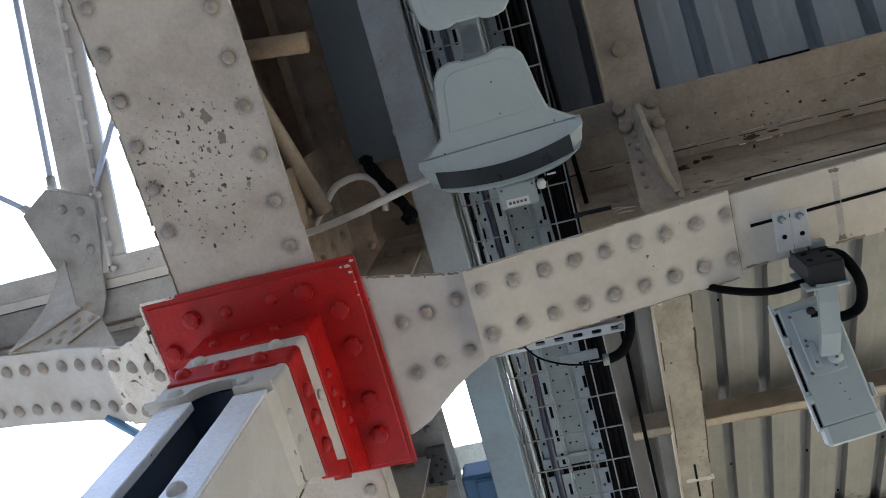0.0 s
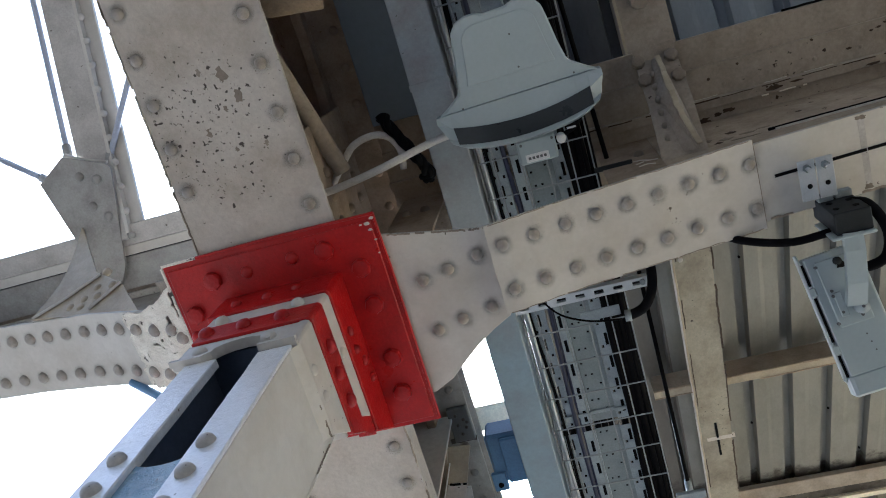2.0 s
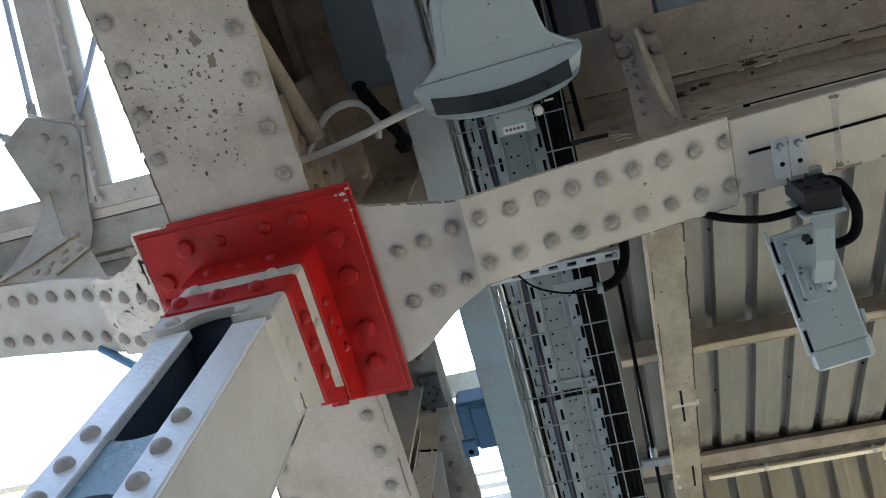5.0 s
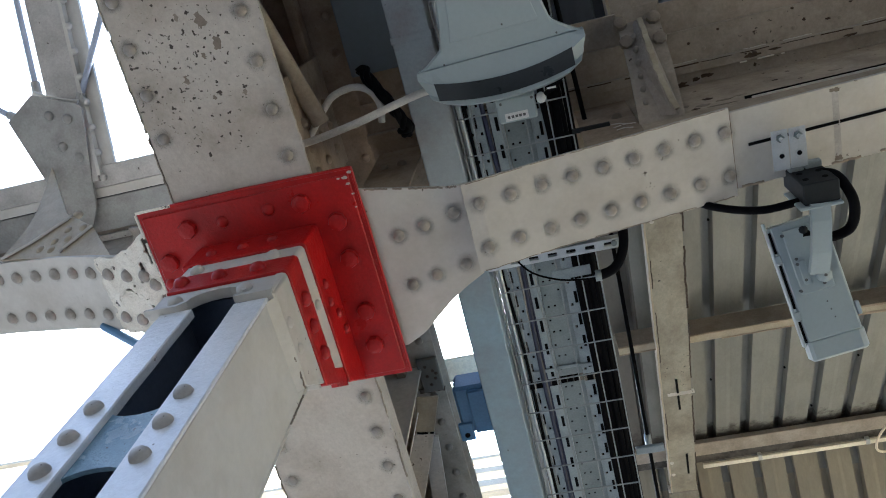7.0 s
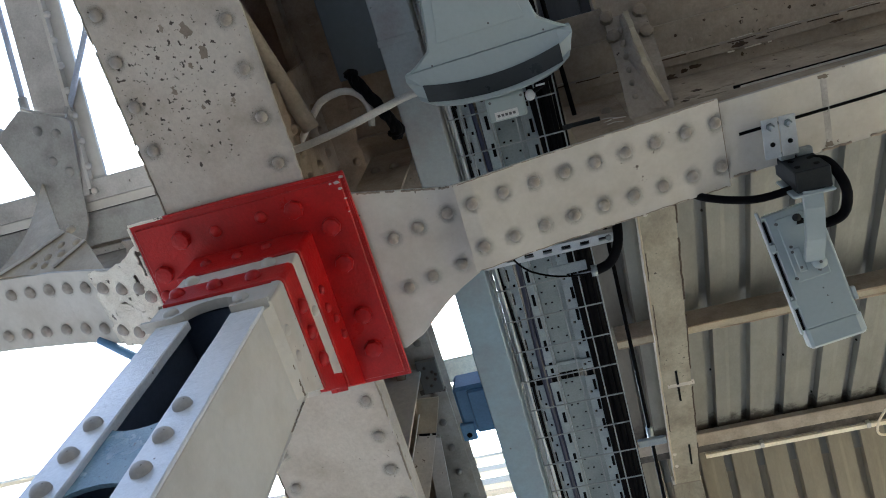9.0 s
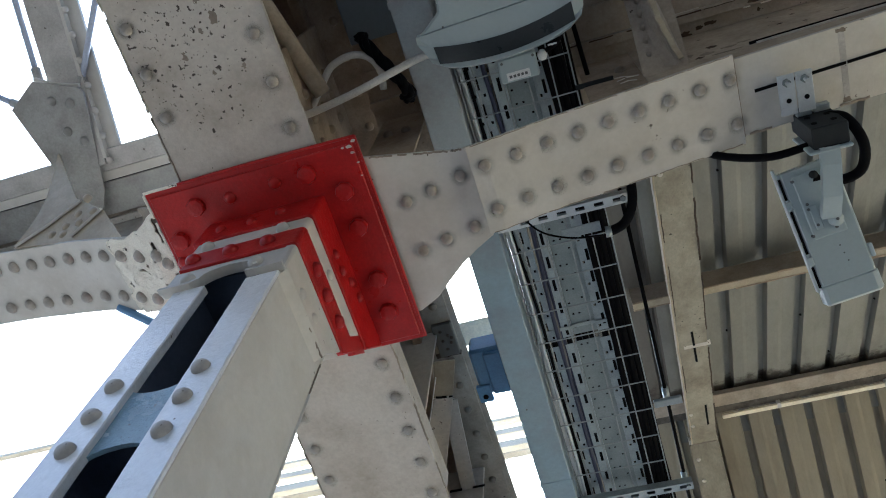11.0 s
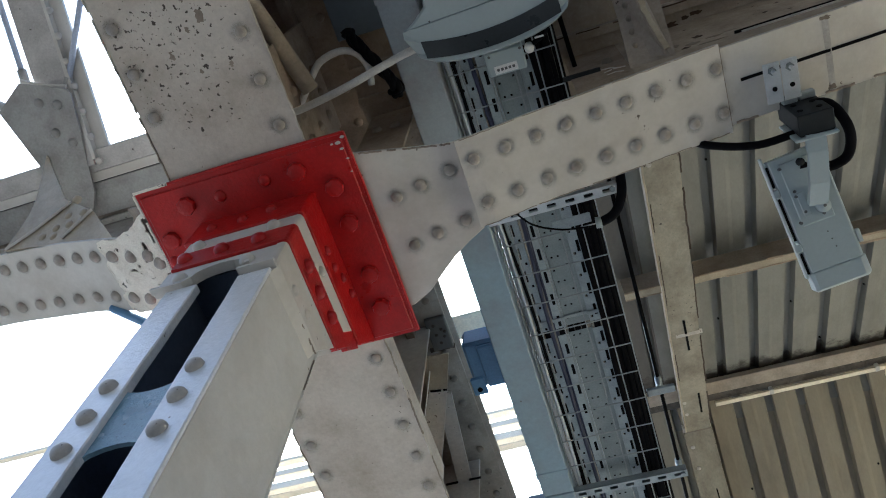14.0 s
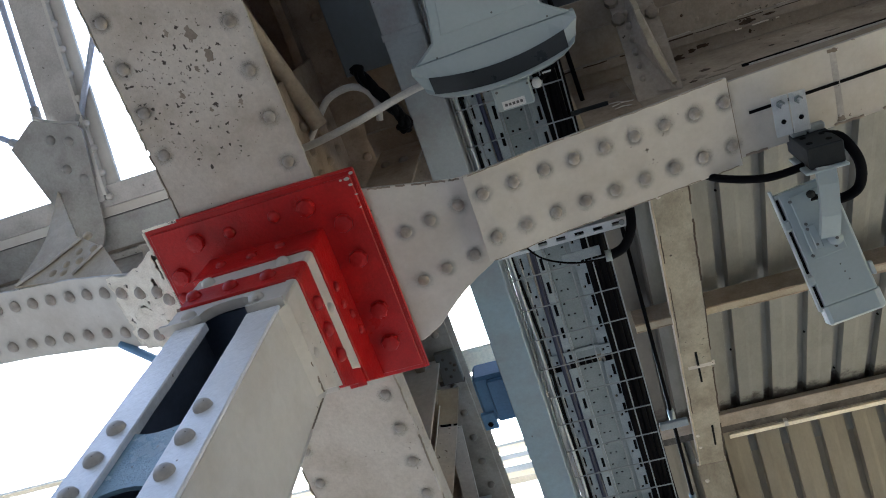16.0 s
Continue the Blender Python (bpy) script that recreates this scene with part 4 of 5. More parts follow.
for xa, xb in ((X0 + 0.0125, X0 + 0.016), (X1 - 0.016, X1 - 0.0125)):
    part("shade_lining", boxed(xa, xb, Y0 + 0.02, Y1 - 0.002, 0, 3.55, 0), SLOT_SHADE, column, "dark liner painted as shade inside the column")
part("shade_lining", boxed(X0 + 0.0165, X1 - 0.0165, Y1 - 0.005, Y1 - 0.001, 0, 3.55, 0), SLOT_SHADE, column, "dark liner painted as shade inside the column")


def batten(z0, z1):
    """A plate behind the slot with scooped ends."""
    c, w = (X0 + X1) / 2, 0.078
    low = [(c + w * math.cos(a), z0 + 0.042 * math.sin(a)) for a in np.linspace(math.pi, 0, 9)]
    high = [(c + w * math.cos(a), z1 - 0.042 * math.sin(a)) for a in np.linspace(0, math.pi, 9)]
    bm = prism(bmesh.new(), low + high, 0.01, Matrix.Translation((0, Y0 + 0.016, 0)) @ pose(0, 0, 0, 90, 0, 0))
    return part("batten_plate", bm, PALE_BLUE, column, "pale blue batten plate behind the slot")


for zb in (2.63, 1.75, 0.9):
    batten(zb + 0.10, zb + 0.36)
    for k in range(3):
        for x in (-0.896, -1.104):
            rivet(flange_east if x > -1 else flange_west, (x, Y0 - 0.008, zb + 0.134 + 0.107 * k), FRAME_PALE, (0, -1, 0), radius=0.022, high=0.018)
# head of the column: stacked cleats round the shaft under the cap plate
HX0, HX1, HY0, HY1 = -1.20, -0.826, 0.733, 1.112
core = part("head", boxed(HX0 + 0.012, HX1 - 0.012, HY0 + 0.012, HY1 - 0.004, 3.556, 3.93, 0.003), CREAM_PLAIN, column)


def cleat(name, z0, z1, out, material, label="", y1=HY1, x0=HX0):
    """An angle wrapped round the head's two near faces, its outer corner softly bent."""
    th = 0.02
    a, b = HY0 - out, HX1 + out
    o = [(x0, a), (b - 0.012, a), (b - 0.004, a + 0.004), (b, a + 0.012), (b, y1), (b - th, y1), (b - th, a + th), (x0, a + th)]
    bm = prism(bmesh.new(), o, z1 - z0, pose(0, 0, z0), 0.002)
    for v in bm.verts:
        if v.co.y > y1 - 0.004:
            v.co.y += 0.56 * (v.co.z - z0)
    return part(name, bm, material, column, label)


cleat("upper_cleat", 3.765, 3.93, 0.006, RED, "red painted angle cleat", 1.215, HX0 - 0.02)
cleat("band", 3.664, 3.765, 0.000, CREAM_PLAIN, "", 1.105)
cleat("band_end", 3.664, 3.765, -0.0015, RED, "red painted end of the band", 1.172)
cleat("lower_cleat", 3.555, 3.664, 0.010, RED, "red painted angle cleat", 1.098, HX0 + 0.02)
cleat("side_band", 3.43, 3.555, 0.005, CREAM_PLAIN, "", 1.02, -0.852)
part("paint_fillet", prism(bmesh.new(), [(-0.843, 3.398), (-0.8215, 3.4315), (-0.843, 3.4315)], 0.274, Matrix.Translation((0, 1.0195, 0)) @ pose(0, 0, 0, 90, 0, 0)), CREAM_PLAIN, column, "thick paint filling the joint")
crack = [(-0.8265, 0.745 + 0.0029 * k, 3.424 + 0.004 * noise.noise(Vector((k * 0.4, 0, 0))) + 0.003 * noise.noise(Vector((k * 1.3, 5, 0)))) for k in range(97)]
for first, last, wide in ((62, 68, 0.001), (78, 97, 0.0022)):
    part("open_seam", sweep(bmesh.new(), crack[first:last], 0.002, wide, (1, 0, 0)), BROWN, column, "dark rusty seam under the side band")
down_crack = [(-0.8405 + 0.003 * noise.noise(Vector((k * 0.7, 2, 0))), 1.046 + 0.003 * noise.noise(Vector((k * 0.9, 7, 0))), 3.43 - 0.006 * k) for k in range(24)]
part("open_seam", sweep(bmesh.new(), down_crack, 0.002, 0.0012, (1, 0, 0)), BROWN, column, "dark rusty seam down the column's back corner")
c = (X0 + X1) / 2
low = [(HX0 + 0.01, 3.44), (X0 + 0.05, 3.44)] + [(c + 0.085 * math.cos(t), 3.455 + 0.05 * math.sin(t)) for t in np.linspace(math.pi, 0, 9)] + [(X1 - 0.05, 3.425), (HX1 + 0.002, 3.425), (HX1 + 0.002, 3.555), (HX0 + 0.01, 3.555)]
bm = prism(bmesh.new(), low, 0.02, Matrix.Translation((0, HY0 + 0.018, 0)) @ pose(0, 0, 0, 90, 0, 0), 0.002)
part("slot_cleat", bm, CREAM_PLAIN, column)
part("edge_strip", sweep(bmesh.new(), [(HX0 + 0.004, HY0 - 0.004, 3.447)] + [(x, HY0 - 0.004, z + 0.004) for x, z in low[1:11]], 0.009, 0.006, (0, 1, 0)), CREAM_PLAIN, column)
part("edge_strip", sweep(bmesh.new(), [(X1 - 0.09, HY0 - 0.004, 3.43), (HX1, HY0 - 0.004, 3.43)], 0.010, 0.006), CREAM_PLAIN, column)
for x, z in ((-1.127, 3.49), (-0.923, 3.49)):
    rivet(column, (x, HY0 - 0.002, z), CREAM_PLAIN, (0, -1, 0), radius=0.023, high=0.018)
for x, z in ((-1.149, 3.715), (-0.905, 3.715)):
    rivet(column, (x, HY0, z), CREAM_PLAIN, (0, -1, 0), radius=0.022, high=0.02)
for x, z in ((-1.153, 3.61), (-1.036, 3.61), (-0.919, 3.61)):
    rivet(column, (x, HY0 - 0.010, z), RED, (0, -1, 0), radius=0.024, high=0.02)
for x, z in ((-1.148, 3.84), (-1.042, 3.84), (-0.95, 3.86)):
    rivet(column, (x, HY0 - 0.006, z), RED, (0, -1, 0), radius=0.018, high=0.014)
for y, z in ((0.84, 3.605), (0.925, 3.6), (1.02, 3.61)):
    rivet(column, (HX1 + 0.010, y, z), RED, (1, 0, 0), radius=0.023, high=0.02)
for y, z in ((0.893, 3.82), (0.955, 3.82), (1.015, 3.86), (1.085, 3.88)):
    rivet(column, (HX1 + 0.006, y, z), RED, (1, 0, 0), radius=0.017, high=0.014)
for y, z in ((0.838, 3.46), (0.924, 3.47), (0.912, 3.715)):
    rivet(column, (HX1 + 0.002, y, z), CREAM_PLAIN, (1, 0, 0), radius=0.017, high=0.012)
part("cap_plate", boxed(-1.391, -0.662, 0.573, 1.313, 3.934, 3.949, 0.003), RED, column, "red painted square cap plate with bolts")
cap_pad = part("cap_pad", boxed(-1.378, -0.677, 0.592, 1.296, 3.927, 3.934, 0.003), RED, column, "red painted pad under cap plate")
for x, y in ((-1.236, 0.657), (-0.847, 0.65), (-0.75, 0.733), (-0.748, 0.862), (-0.748, 1.054), (-0.753, 1.182), (-1.335, 0.755)):
    rivet(cap_pad, (x, y, 3.927), RED, radius=0.031, high=0.022, name="bolt")
for x, y in ((-1.117, 0.657), (-0.958, 0.649), (-0.853, 1.251), (-1.36, 0.83)):
    rivet(cap_pad, (x, y, 3.927), RED, radius=0.021, high=0.014)
for n, (x, y, size) in enumerate([(-0.671, 0.586, 0.0100), (-0.690, 0.600, 0.0110), (-0.684, 0.622, 0.0085), (-0.677, 0.656, 0.0060), (-0.71, 0.600, 0.0060), (-0.680, 0.70, 0.0045)]):
    outline = [(x + size * (0.8 + 0.6 * noise.noise(Vector((3.0 * math.cos(a) + n, 3.0 * math.sin(a), n)))) * math.cos(a), y + size * 0.6 * (0.8 + 0.6 * noise.noise(Vector((2.0 * math.cos(a), 2.0 * math.sin(a) + n, 7)))) * math.sin(a)) for a in np.linspace(0, 2 * math.pi, 13)[:-1]]
    part("paint_chip", prism(bmesh.new(), outline, 0.001, pose(0, 0, 3.9262)), CREAM, cap_pad, "pale chip in the red paint")
bm = bmesh.new()
tube(bm, [(-1.390, 0.574, 3.937), (-1.02, 0.571, 3.938), (-0.666, 0.575, 3.937), (-0.663, 0.75, 3.937), (-0.664, 1.31, 3.937)], 0.006, 6)
part("paint_bead", bm, RED, column)

for a, b, wide in (((-1.394, 0.578), (-1.394, 0.66), 0.0022), ((-1.394, 0.675), (-1.394, 0.78), 0.0016), ((-1.394, 0.80), (-1.394, 1.02), 0.0022), ((-1.391, 0.5715), (-1.27, 0.5705), 0.0045)):
    p, q = Vector((*a, 3.932)), Vector((*b, 3.932))
    edge = [p.lerp(q, u) + Vector((0.002 * noise.noise(Vector((u * 9, a[1] * 7, 0))), 0.002 * noise.noise(Vector((u * 11, a[1] * 7, 4))), 0)) for u in np.linspace(0, 1, 15)]
    part("worn_edge", sweep(bmesh.new(), edge, wide, 0.0035, (0, 0, 1) if a[0] == b[0] else (0, 1, 0)), FLAKED, cap_pad, "pale primer where the edge is worn")

# ---- left rib ----
LEFT = [(-3.6, 4.62), (-3.0, 4.56), (-2.4, 4.45), (-2.0, 4.34), (-1.56, 4.14), (-1.38, 4.06), (-1.1, 3.98)]
left_rib = thing("arched_rib", "cream painted riveted arched rib with flaking joint", "rib")
xs = np.arange(-3.6, -1.2, 0.06)
bm = bmesh.new()
sweep(bm, [(x, 0.933, lerp_curve(LEFT, x) + 0.01) for x in xs], 0.157, 0.009)
left_flange = part("flange", bm, CREAM_PLAIN, left_rib)
for y, first, pitch in ((0.841, -1.642, 0.1022), (1.021, -1.742, 0.1072)):
    for k in range(18):
        x = first - pitch * k
        rivet(left_flange, (x, y, lerp_curve(LEFT, x)), RIVET, slope_down(LEFT, x), radius=0.025, high=0.02)

part("edge_bead", sweep(bmesh.new(), [(x, 0.776 + 0.003 * noise.noise(Vector((x * 14, 0, 0))), lerp_curve(LEFT, x) + 0.002) for x in np.arange(-3.5, -1.5, 0.04)], 0.005, 0.006), CREAM_PLAIN, left_rib)


def rough_plate(x0, x1, y0, y1, nx, ny, lift, amp, seed):
    """A thin plate following the left rib, its flaked surface lumpy and its rim ragged."""
    bm = bmesh.new()
    grid = []
    for i in range(nx + 1):
        row = []
        for j in range(ny + 1):
            x, y = x0 + (x1 - x0) * i / nx, y0 + (y1 - y0) * j / ny
            n = noise.noise(Vector((x * 22 + seed, y * 22, 1.7)))
            e = noise.noise(Vector((x * 9 + seed, y * 9, 4.2)))
            if i in (0, nx):
                x += 0.02 * n
            if j in (0, ny):
                y += 0.012 * e
            row.append(bm.verts.new((x, y, lerp_curve(LEFT, x) + lift + amp * n + amp * 0.8 * e)))
        grid.append(row)
    for i in range(nx):
        for j in range(ny):
            bm.faces.new((grid[i][j], grid[i][j + 1], grid[i + 1][j + 1], grid[i + 1][j]))
    top = bmesh.ops.extrude_face_region(bm, geom=list(bm.faces))
    bmesh.ops.translate(bm, vec=(0, 0, 0.012), verts=[v for v in top["geom"] if isinstance(v, bmesh.types.BMVert)])
    bmesh.ops.recalc_face_normals(bm, faces=bm.faces)
    return bm


def skin_holds(x, y):
    """Whether old paint still clings at a place of the joint: a wide scab with a crest that climbs to the cap plate."""
    e = 0.010 * noise.noise(Vector((x * 30, y * 30, 2.2))) + 0.006 * noise.noise(Vector((x * 75, y * 75, 6.0)))
    crest = lerp_curve([(-1.80, 0.772), (-1.69, 0.772), (-1.62, 0.752), (-1.53, 0.705), (-1.45, 0.655), (-1.30, 0.61)], x) + e
    if y < crest or y > 1.088 + e or x < -1.79 + 3 * e:
        return False
    if y < 0.80 and x > -1.503 + e and y > crest + 0.022 + e:
        return False
    if y >= 0.80 and x > lerp_curve([(0.80, -1.475), (0.88, -1.475), (0.925, -1.505), (1.00, -1.57), (1.09, -1.64)], y) + 2 * e:
        return False
    crack = abs(noise.noise(Vector((x * 7 + 3.0, y * 10, 3.3))))
    torn = noise.noise(Vector((x * 19 + 3.0, y * 19, 8.8))) + 0.4 * noise.noise(Vector((x * 50, y * 50, 3.0)))
    return torn < 0.52 and (crack > 0.013 or torn < -0.1)


def flaking_skin():
    """Thick lumpy paint lifting off the joint, its torn edges rounded and curling down."""
    bm = bmesh.new()
    step = 0.005
    verts = {}
    cells = [(i, j) for i in range(100) for j in range(100) if skin_holds(-1.80 + step * (i + 0.5), 0.60 + step * (j + 0.5))]
    for i, j in cells:
        for k in ((i, j), (i, j + 1), (i + 1, j + 1), (i + 1, j)):
            if k not in verts:
                x, y = -1.80 + step * k[0], 0.60 + step * k[1]
                n = noise.noise(Vector((x * 13, y * 13, 1.7)))
                e = noise.noise(Vector((x * 40, y * 40, 4.2)))
                verts[k] = bm.verts.new((x, y, lerp_curve(LEFT, x) - 0.012 + 0.007 * n + 0.0025 * e))
        bm.faces.new([verts[k] for k in ((i, j), (i, j + 1), (i + 1, j + 1), (i + 1, j))])
    rim = [v for v in bm.verts if v.is_boundary]
    for turn in range(3):
        eased = [(v, sum(((q.other_vert(v)).co for q in v.link_edges if q.is_boundary), Vector()) / max(1, sum(q.is_boundary for q in v.link_edges))) for v in rim]
        for v, co in eased:
            v.co = v.co.lerp(co, 0.6)
    for v in rim:
        v.co.z -= 0.004
    top = bmesh.ops.extrude_face_region(bm, geom=list(bm.faces))
    bmesh.ops.translate(bm, vec=(0, 0, 0.006), verts=[v for v in top["geom"] if isinstance(v, bmesh.types.BMVert)])
    bmesh.ops.recalc_face_normals(bm, faces=bm.faces)
    return bm


part("joint_plate", rough_plate(-1.68, -1.34, 0.775, 1.09, 34, 34, -0.003, 0.002, 3.0), BROWN, left_rib, "rusty joint plate under flaking paint")
part("joint_wedge", rough_plate(-1.56, -1.30, 0.665, 0.80, 22, 20, 0.004, 0.008, 8.0), BROWN, left_rib, "rusty wedge plate at the joint")
part("flaking_skin", flaking_skin(), FLAKED, left_rib, "thick torn scab of cream paint", True)
for x, y in ((-1.744, 0.841), (-1.648, 0.848), (-1.558, 0.848), (-1.52, 0.882), (-1.742, 1.021), (-1.66, 1.03), (-1.46, 0.93)):
    rivet(left_rib, (x, y, lerp_curve(LEFT, x) - 0.012), RIVET, slope_down(LEFT, x), radius=0.025, high=0.02)
stub = thing("cable_pipe", "dark blue pipe behind the arched rib", "pipe")
part("pipe", tube(bmesh.new(), [(-1.911, 1.078, 4.300), (-1.710, 1.148, 4.180), (-1.609, 1.183, 4.120)], 0.018, 10), BLUE, stub, smooth=True)

# ---- open roof frame on the track side ----
frame_rafter = thing("frame_rafter", "cream painted double angle rafter of open roof frame", "rafter")


def open_z(y):
    return 5.05 - 0.32 * (y - 0.1)


for name, xa, xb, lift, coat in (("wide_plate", -2.19, -2.035, 0.0, FRAME_PALE), ("narrow_strip", -2.019, -1.957, 0.03, CREAM_PLAIN)):
    bm = bmesh.new()
    sweep(bm, [((xa + xb) / 2, -3.0, open_z(-3.0) + lift), ((xa + xb) / 2, 0.62, open_z(0.62) + lift)], (xb - xa) / 2, 0.008, (1, 0, 0))
    part(name, bm, coat, frame_rafter)
bm = bmesh.new()
sweep(bm, [(-2.028, -3.0, open_z(-3.0) + 0.012), (-2.028, 0.60, open_z(0.60) + 0.012)], 0.008, 0.022, (1, 0, 0))
part("upright_leg", bm, CREAM_PLAIN, frame_rafter)
for k in range(-10, 6):
    y = 0.069 + 0.108 * k
    rivet(frame_rafter, (-2.013, y, open_z(y) - 0.002), CREAM_PLAIN, (0.5, 0, -1), radius=0.016, high=0.016)
GUS = [(-2.225, 0.195), (-2.03, 0.275), (-2.012, 0.30), (-2.085, 0.733), (-2.13, 0.82), (-2.30, 0.84), (-2.275, 0.60), (-2.37, 0.285)]
bm = prism(bmesh.new(), GUS, 0.012, Matrix.Translation((0, 0.3, 4.930)) @ pose(0, 0, 0, -10, 0, 0) @ Matrix.Translation((0, -0.3, 0)), 0.002)
part("gusset_plate", bm, FRAME, frame_rafter, "weathered grey gusset plate")
for x, y in ((-2.17, 0.30), (-2.09, 0.33), (-2.15, 0.44), (-2.09, 0.50)):
    rivet(frame_rafter, (x, y, 4.929 - 0.17 * (y - 0.3)), FRAME, radius=0.022)
part("plate_edge", sweep(bmesh.new(), [(-2.225, 0.192, 4.974), (-2.165, 0.226, 4.966), (-2.10, 0.252, 4.962), (-2.03, 0.272, 4.957)], 0.007, 0.008, (0.4, -1, 0)), CREAM_PLAIN, frame_rafter, "pale painted edge of the gusset plate")
stem = thing("hanger_bracket", "cream steel hanger bracket with curved fin on rib", "bracket")


def slanted(points, lift, material, parent, name):
    """A thin plate through points in space."""
    bm = bmesh.new()
    vs = [bm.verts.new(p) for p in points]
    f = bm.faces.new(vs)
    f.normal_update()
    n = f.normal.copy()
    r = bmesh.ops.extrude_face_region(bm, geom=[f])
    bmesh.ops.translate(bm, vec=n * lift, verts=[v for v in r["geom"] if isinstance(v, bmesh.types.BMVert)])
    bmesh.ops.recalc_face_normals(bm, faces=bm.faces)
    return part(name, bm, material, parent)


fin = [(-2.237, 0.523, 4.905), (-2.223, 0.570, 4.809), (-2.216, 0.617, 4.714), (-2.215, 0.655, 4.639), (-2.227, 0.690, 4.570), (-2.256, 0.724, 4.504), (-2.304, 0.765, 4.427)]
slanted(fin + [(-1.758, 0.803, 4.297), (-1.822, 0.764, 4.382), (-1.892, 0.721, 4.474), (-2.047, 0.674, 4.583)], 0.01, WARM, stem, "curved_fin")
part("fin_edge", sweep(bmesh.new(), fin, 0.005, 0.006, (1, 0.4, 0)), CREAM_PLAIN, stem)
away = Vector((0.045, -0.893, -0.447)) * 0.012
for ridge_line in ([(-2.015, 0.686, 4.557), (-2.086, 0.708, 4.521), (-2.164, 0.733, 4.478), (-2.291, 0.764, 4.428)], [(-1.892, 0.721, 4.474), (-1.941, 0.742, 4.436), (-1.974, 0.756, 4.413), (-2.011, 0.773, 4.383)]):
    part("flange_edge", sweep(bmesh.new(), [Vector(p) + away for p in ridge_line], 0.005, 0.014, (0.5, 0.8, 0)), CREAM_PLAIN, stem, "folded edge of an angle plate")
for p in [(-1.992, 0.680, 4.566), (-1.937, 0.720, 4.482), (-2.009, 0.719, 4.491), (-1.994, 0.741, 4.444), (-2.056, 0.743, 4.447), (-2.115, 0.756, 4.426), (-2.059, 0.762, 4.410)]:
    rivet(stem, p, WARM, (-0.045, -0.893, -0.447), radius=0.021, high=0.02)
frame_beam = thing("frame_beam", "layered cream steel beam of open roof frame", "beam")
# Paler and duller coats put each band's tilt to the light into colour.
part("upper_face", boxed(-6, -1.30, 0.561, 0.655, 4.905, 4.925, 0.002), FRAME_PALE, frame_beam)
part("bright_ledge", boxed(-6, -1.30, 0.6555, 0.699, 4.901, 4.92, 0.002), CREAM_PLAIN, frame_beam)
part("ledge_seam", boxed(-6, -1.30, 0.6995, 0.7035, 4.912, 4.93, 0), BLACK, frame_beam, "dark joint under the ledge")
part("broad_face", boxed(-6, -1.30, 0.704, 0.855, 4.905, 4.92, 0.002), FRAME, frame_beam)
part("lower_face", boxed(-6, -1.30, 0.873, 0.903, 4.905, 4.92, 0.002), FRAME_PALE, frame_beam)
part("lower_web", boxed(-6, -1.30, 0.905, 0.917, 4.55, 4.93, 0.002), FRAME, frame_beam)
# Added plate, blocks the sky so the gaps between bands read dark.
part("backing_plate", boxed(-6, -1.30, 0.60, 0.98, 4.96, 4.99, 0.002), BROWN, frame_beam)
for a, b in (((-2.235, 0.20, 5.02), (-2.20, -1.9, 5.66)), ((-2.375, 0.29, 5.02), (-3.6, -0.55, 5.30)), ((-2.055, 0.285, 5.0), (-1.45, -0.68, 5.25))):
    rod = thing("tie_rod", "thin grey painted steel tie rod", "rod", "tie rods of the open roof frame")
    part("bar", tube(bmesh.new(), [a, b], 0.014, 8), GLARE_ROD, rod, smooth=True)
    d = (Vector(b) - Vector(a)).normalized()
    part("eye_end", tube(bmesh.new(), [Vector(a) - d * 0.03, Vector(a) + d * 0.05], 0.021, 8), FRAME, rod, smooth=True)

# far members of the open frame, pale against the sky, on posts beside the roof and far out
far_frame = thing("far_frame", "pale cream open steel frame beyond the roof edge", "frame")
for y, z, h in ((4.0, 7.11, 0.030), (4.0, 6.94, 0.05), (4.02, 6.80, 0.06), (4.0, 6.66, 0.008), (4.6, 9.3, 0.04)):
    # The bars' sunlit look comes from their warm base colour.
    part("cross_bar", boxed(-14, -0.56, y, y + 0.06, z - 0.7 * h, z + 0.7 * h, 0.002), SUNNY, far_frame)
for y, top in ((4.0, 7.2), (4.6, 9.4)):
    part("post", boxed(-14.1, -14.0, y, y + 0.08, 0, top, 0.003), WHITE, far_frame)
    part("post", boxed(-0.58, -0.50, y, y + 0.08, 5.6, top, 0.003), WHITE, far_frame)

# ---- trunking and blue junction box ----
trunk = thing("cable_trunking", "grey painted steel cable trunking box", "trunking")
for ya, yb, coat in ((-3, 0.28, TRUNK_DUSTY), (0.284, 0.86, TRUNK_DUSTY), (0.864, 2.52, TRUNK), (2.524, 5.5, TRUNK)):
    part("section", boxed(-0.51, -0.374, ya, yb, 4.35, 4.52, 0.004), coat, trunk)
    part("lid", boxed(-0.516, -0.508, ya, yb, 4.42, 4.524, 0.001), coat, trunk)
for y in (0.282, 2.40):
    part("joint_strap", boxed(-0.513, -0.371, y - 0.012, y + 0.012, 4.3475, 4.36, 0.001), TRUNK if y > 1 else TRUNK_DUSTY, trunk)
duct = thing("cable_duct", "dark grey steel duct beside the girder", "duct")
part("body", boxed(-0.74, -0.50, -3.0, 0.405, 4.625, 4.72, 0.004), DUCT, duct)
part("lid", boxed(-0.745, -0.735, -3.0, 0.405, 4.68, 4.725, 0.001), DUCT, duct)
jb = thing("junction_box", "dark blue junction box fixed beside the trunking", "box")
part("body", boxed(-0.648, -0.512, 1.70, 1.925, 4.42, 4.54, 0.012), BLUE, jb)
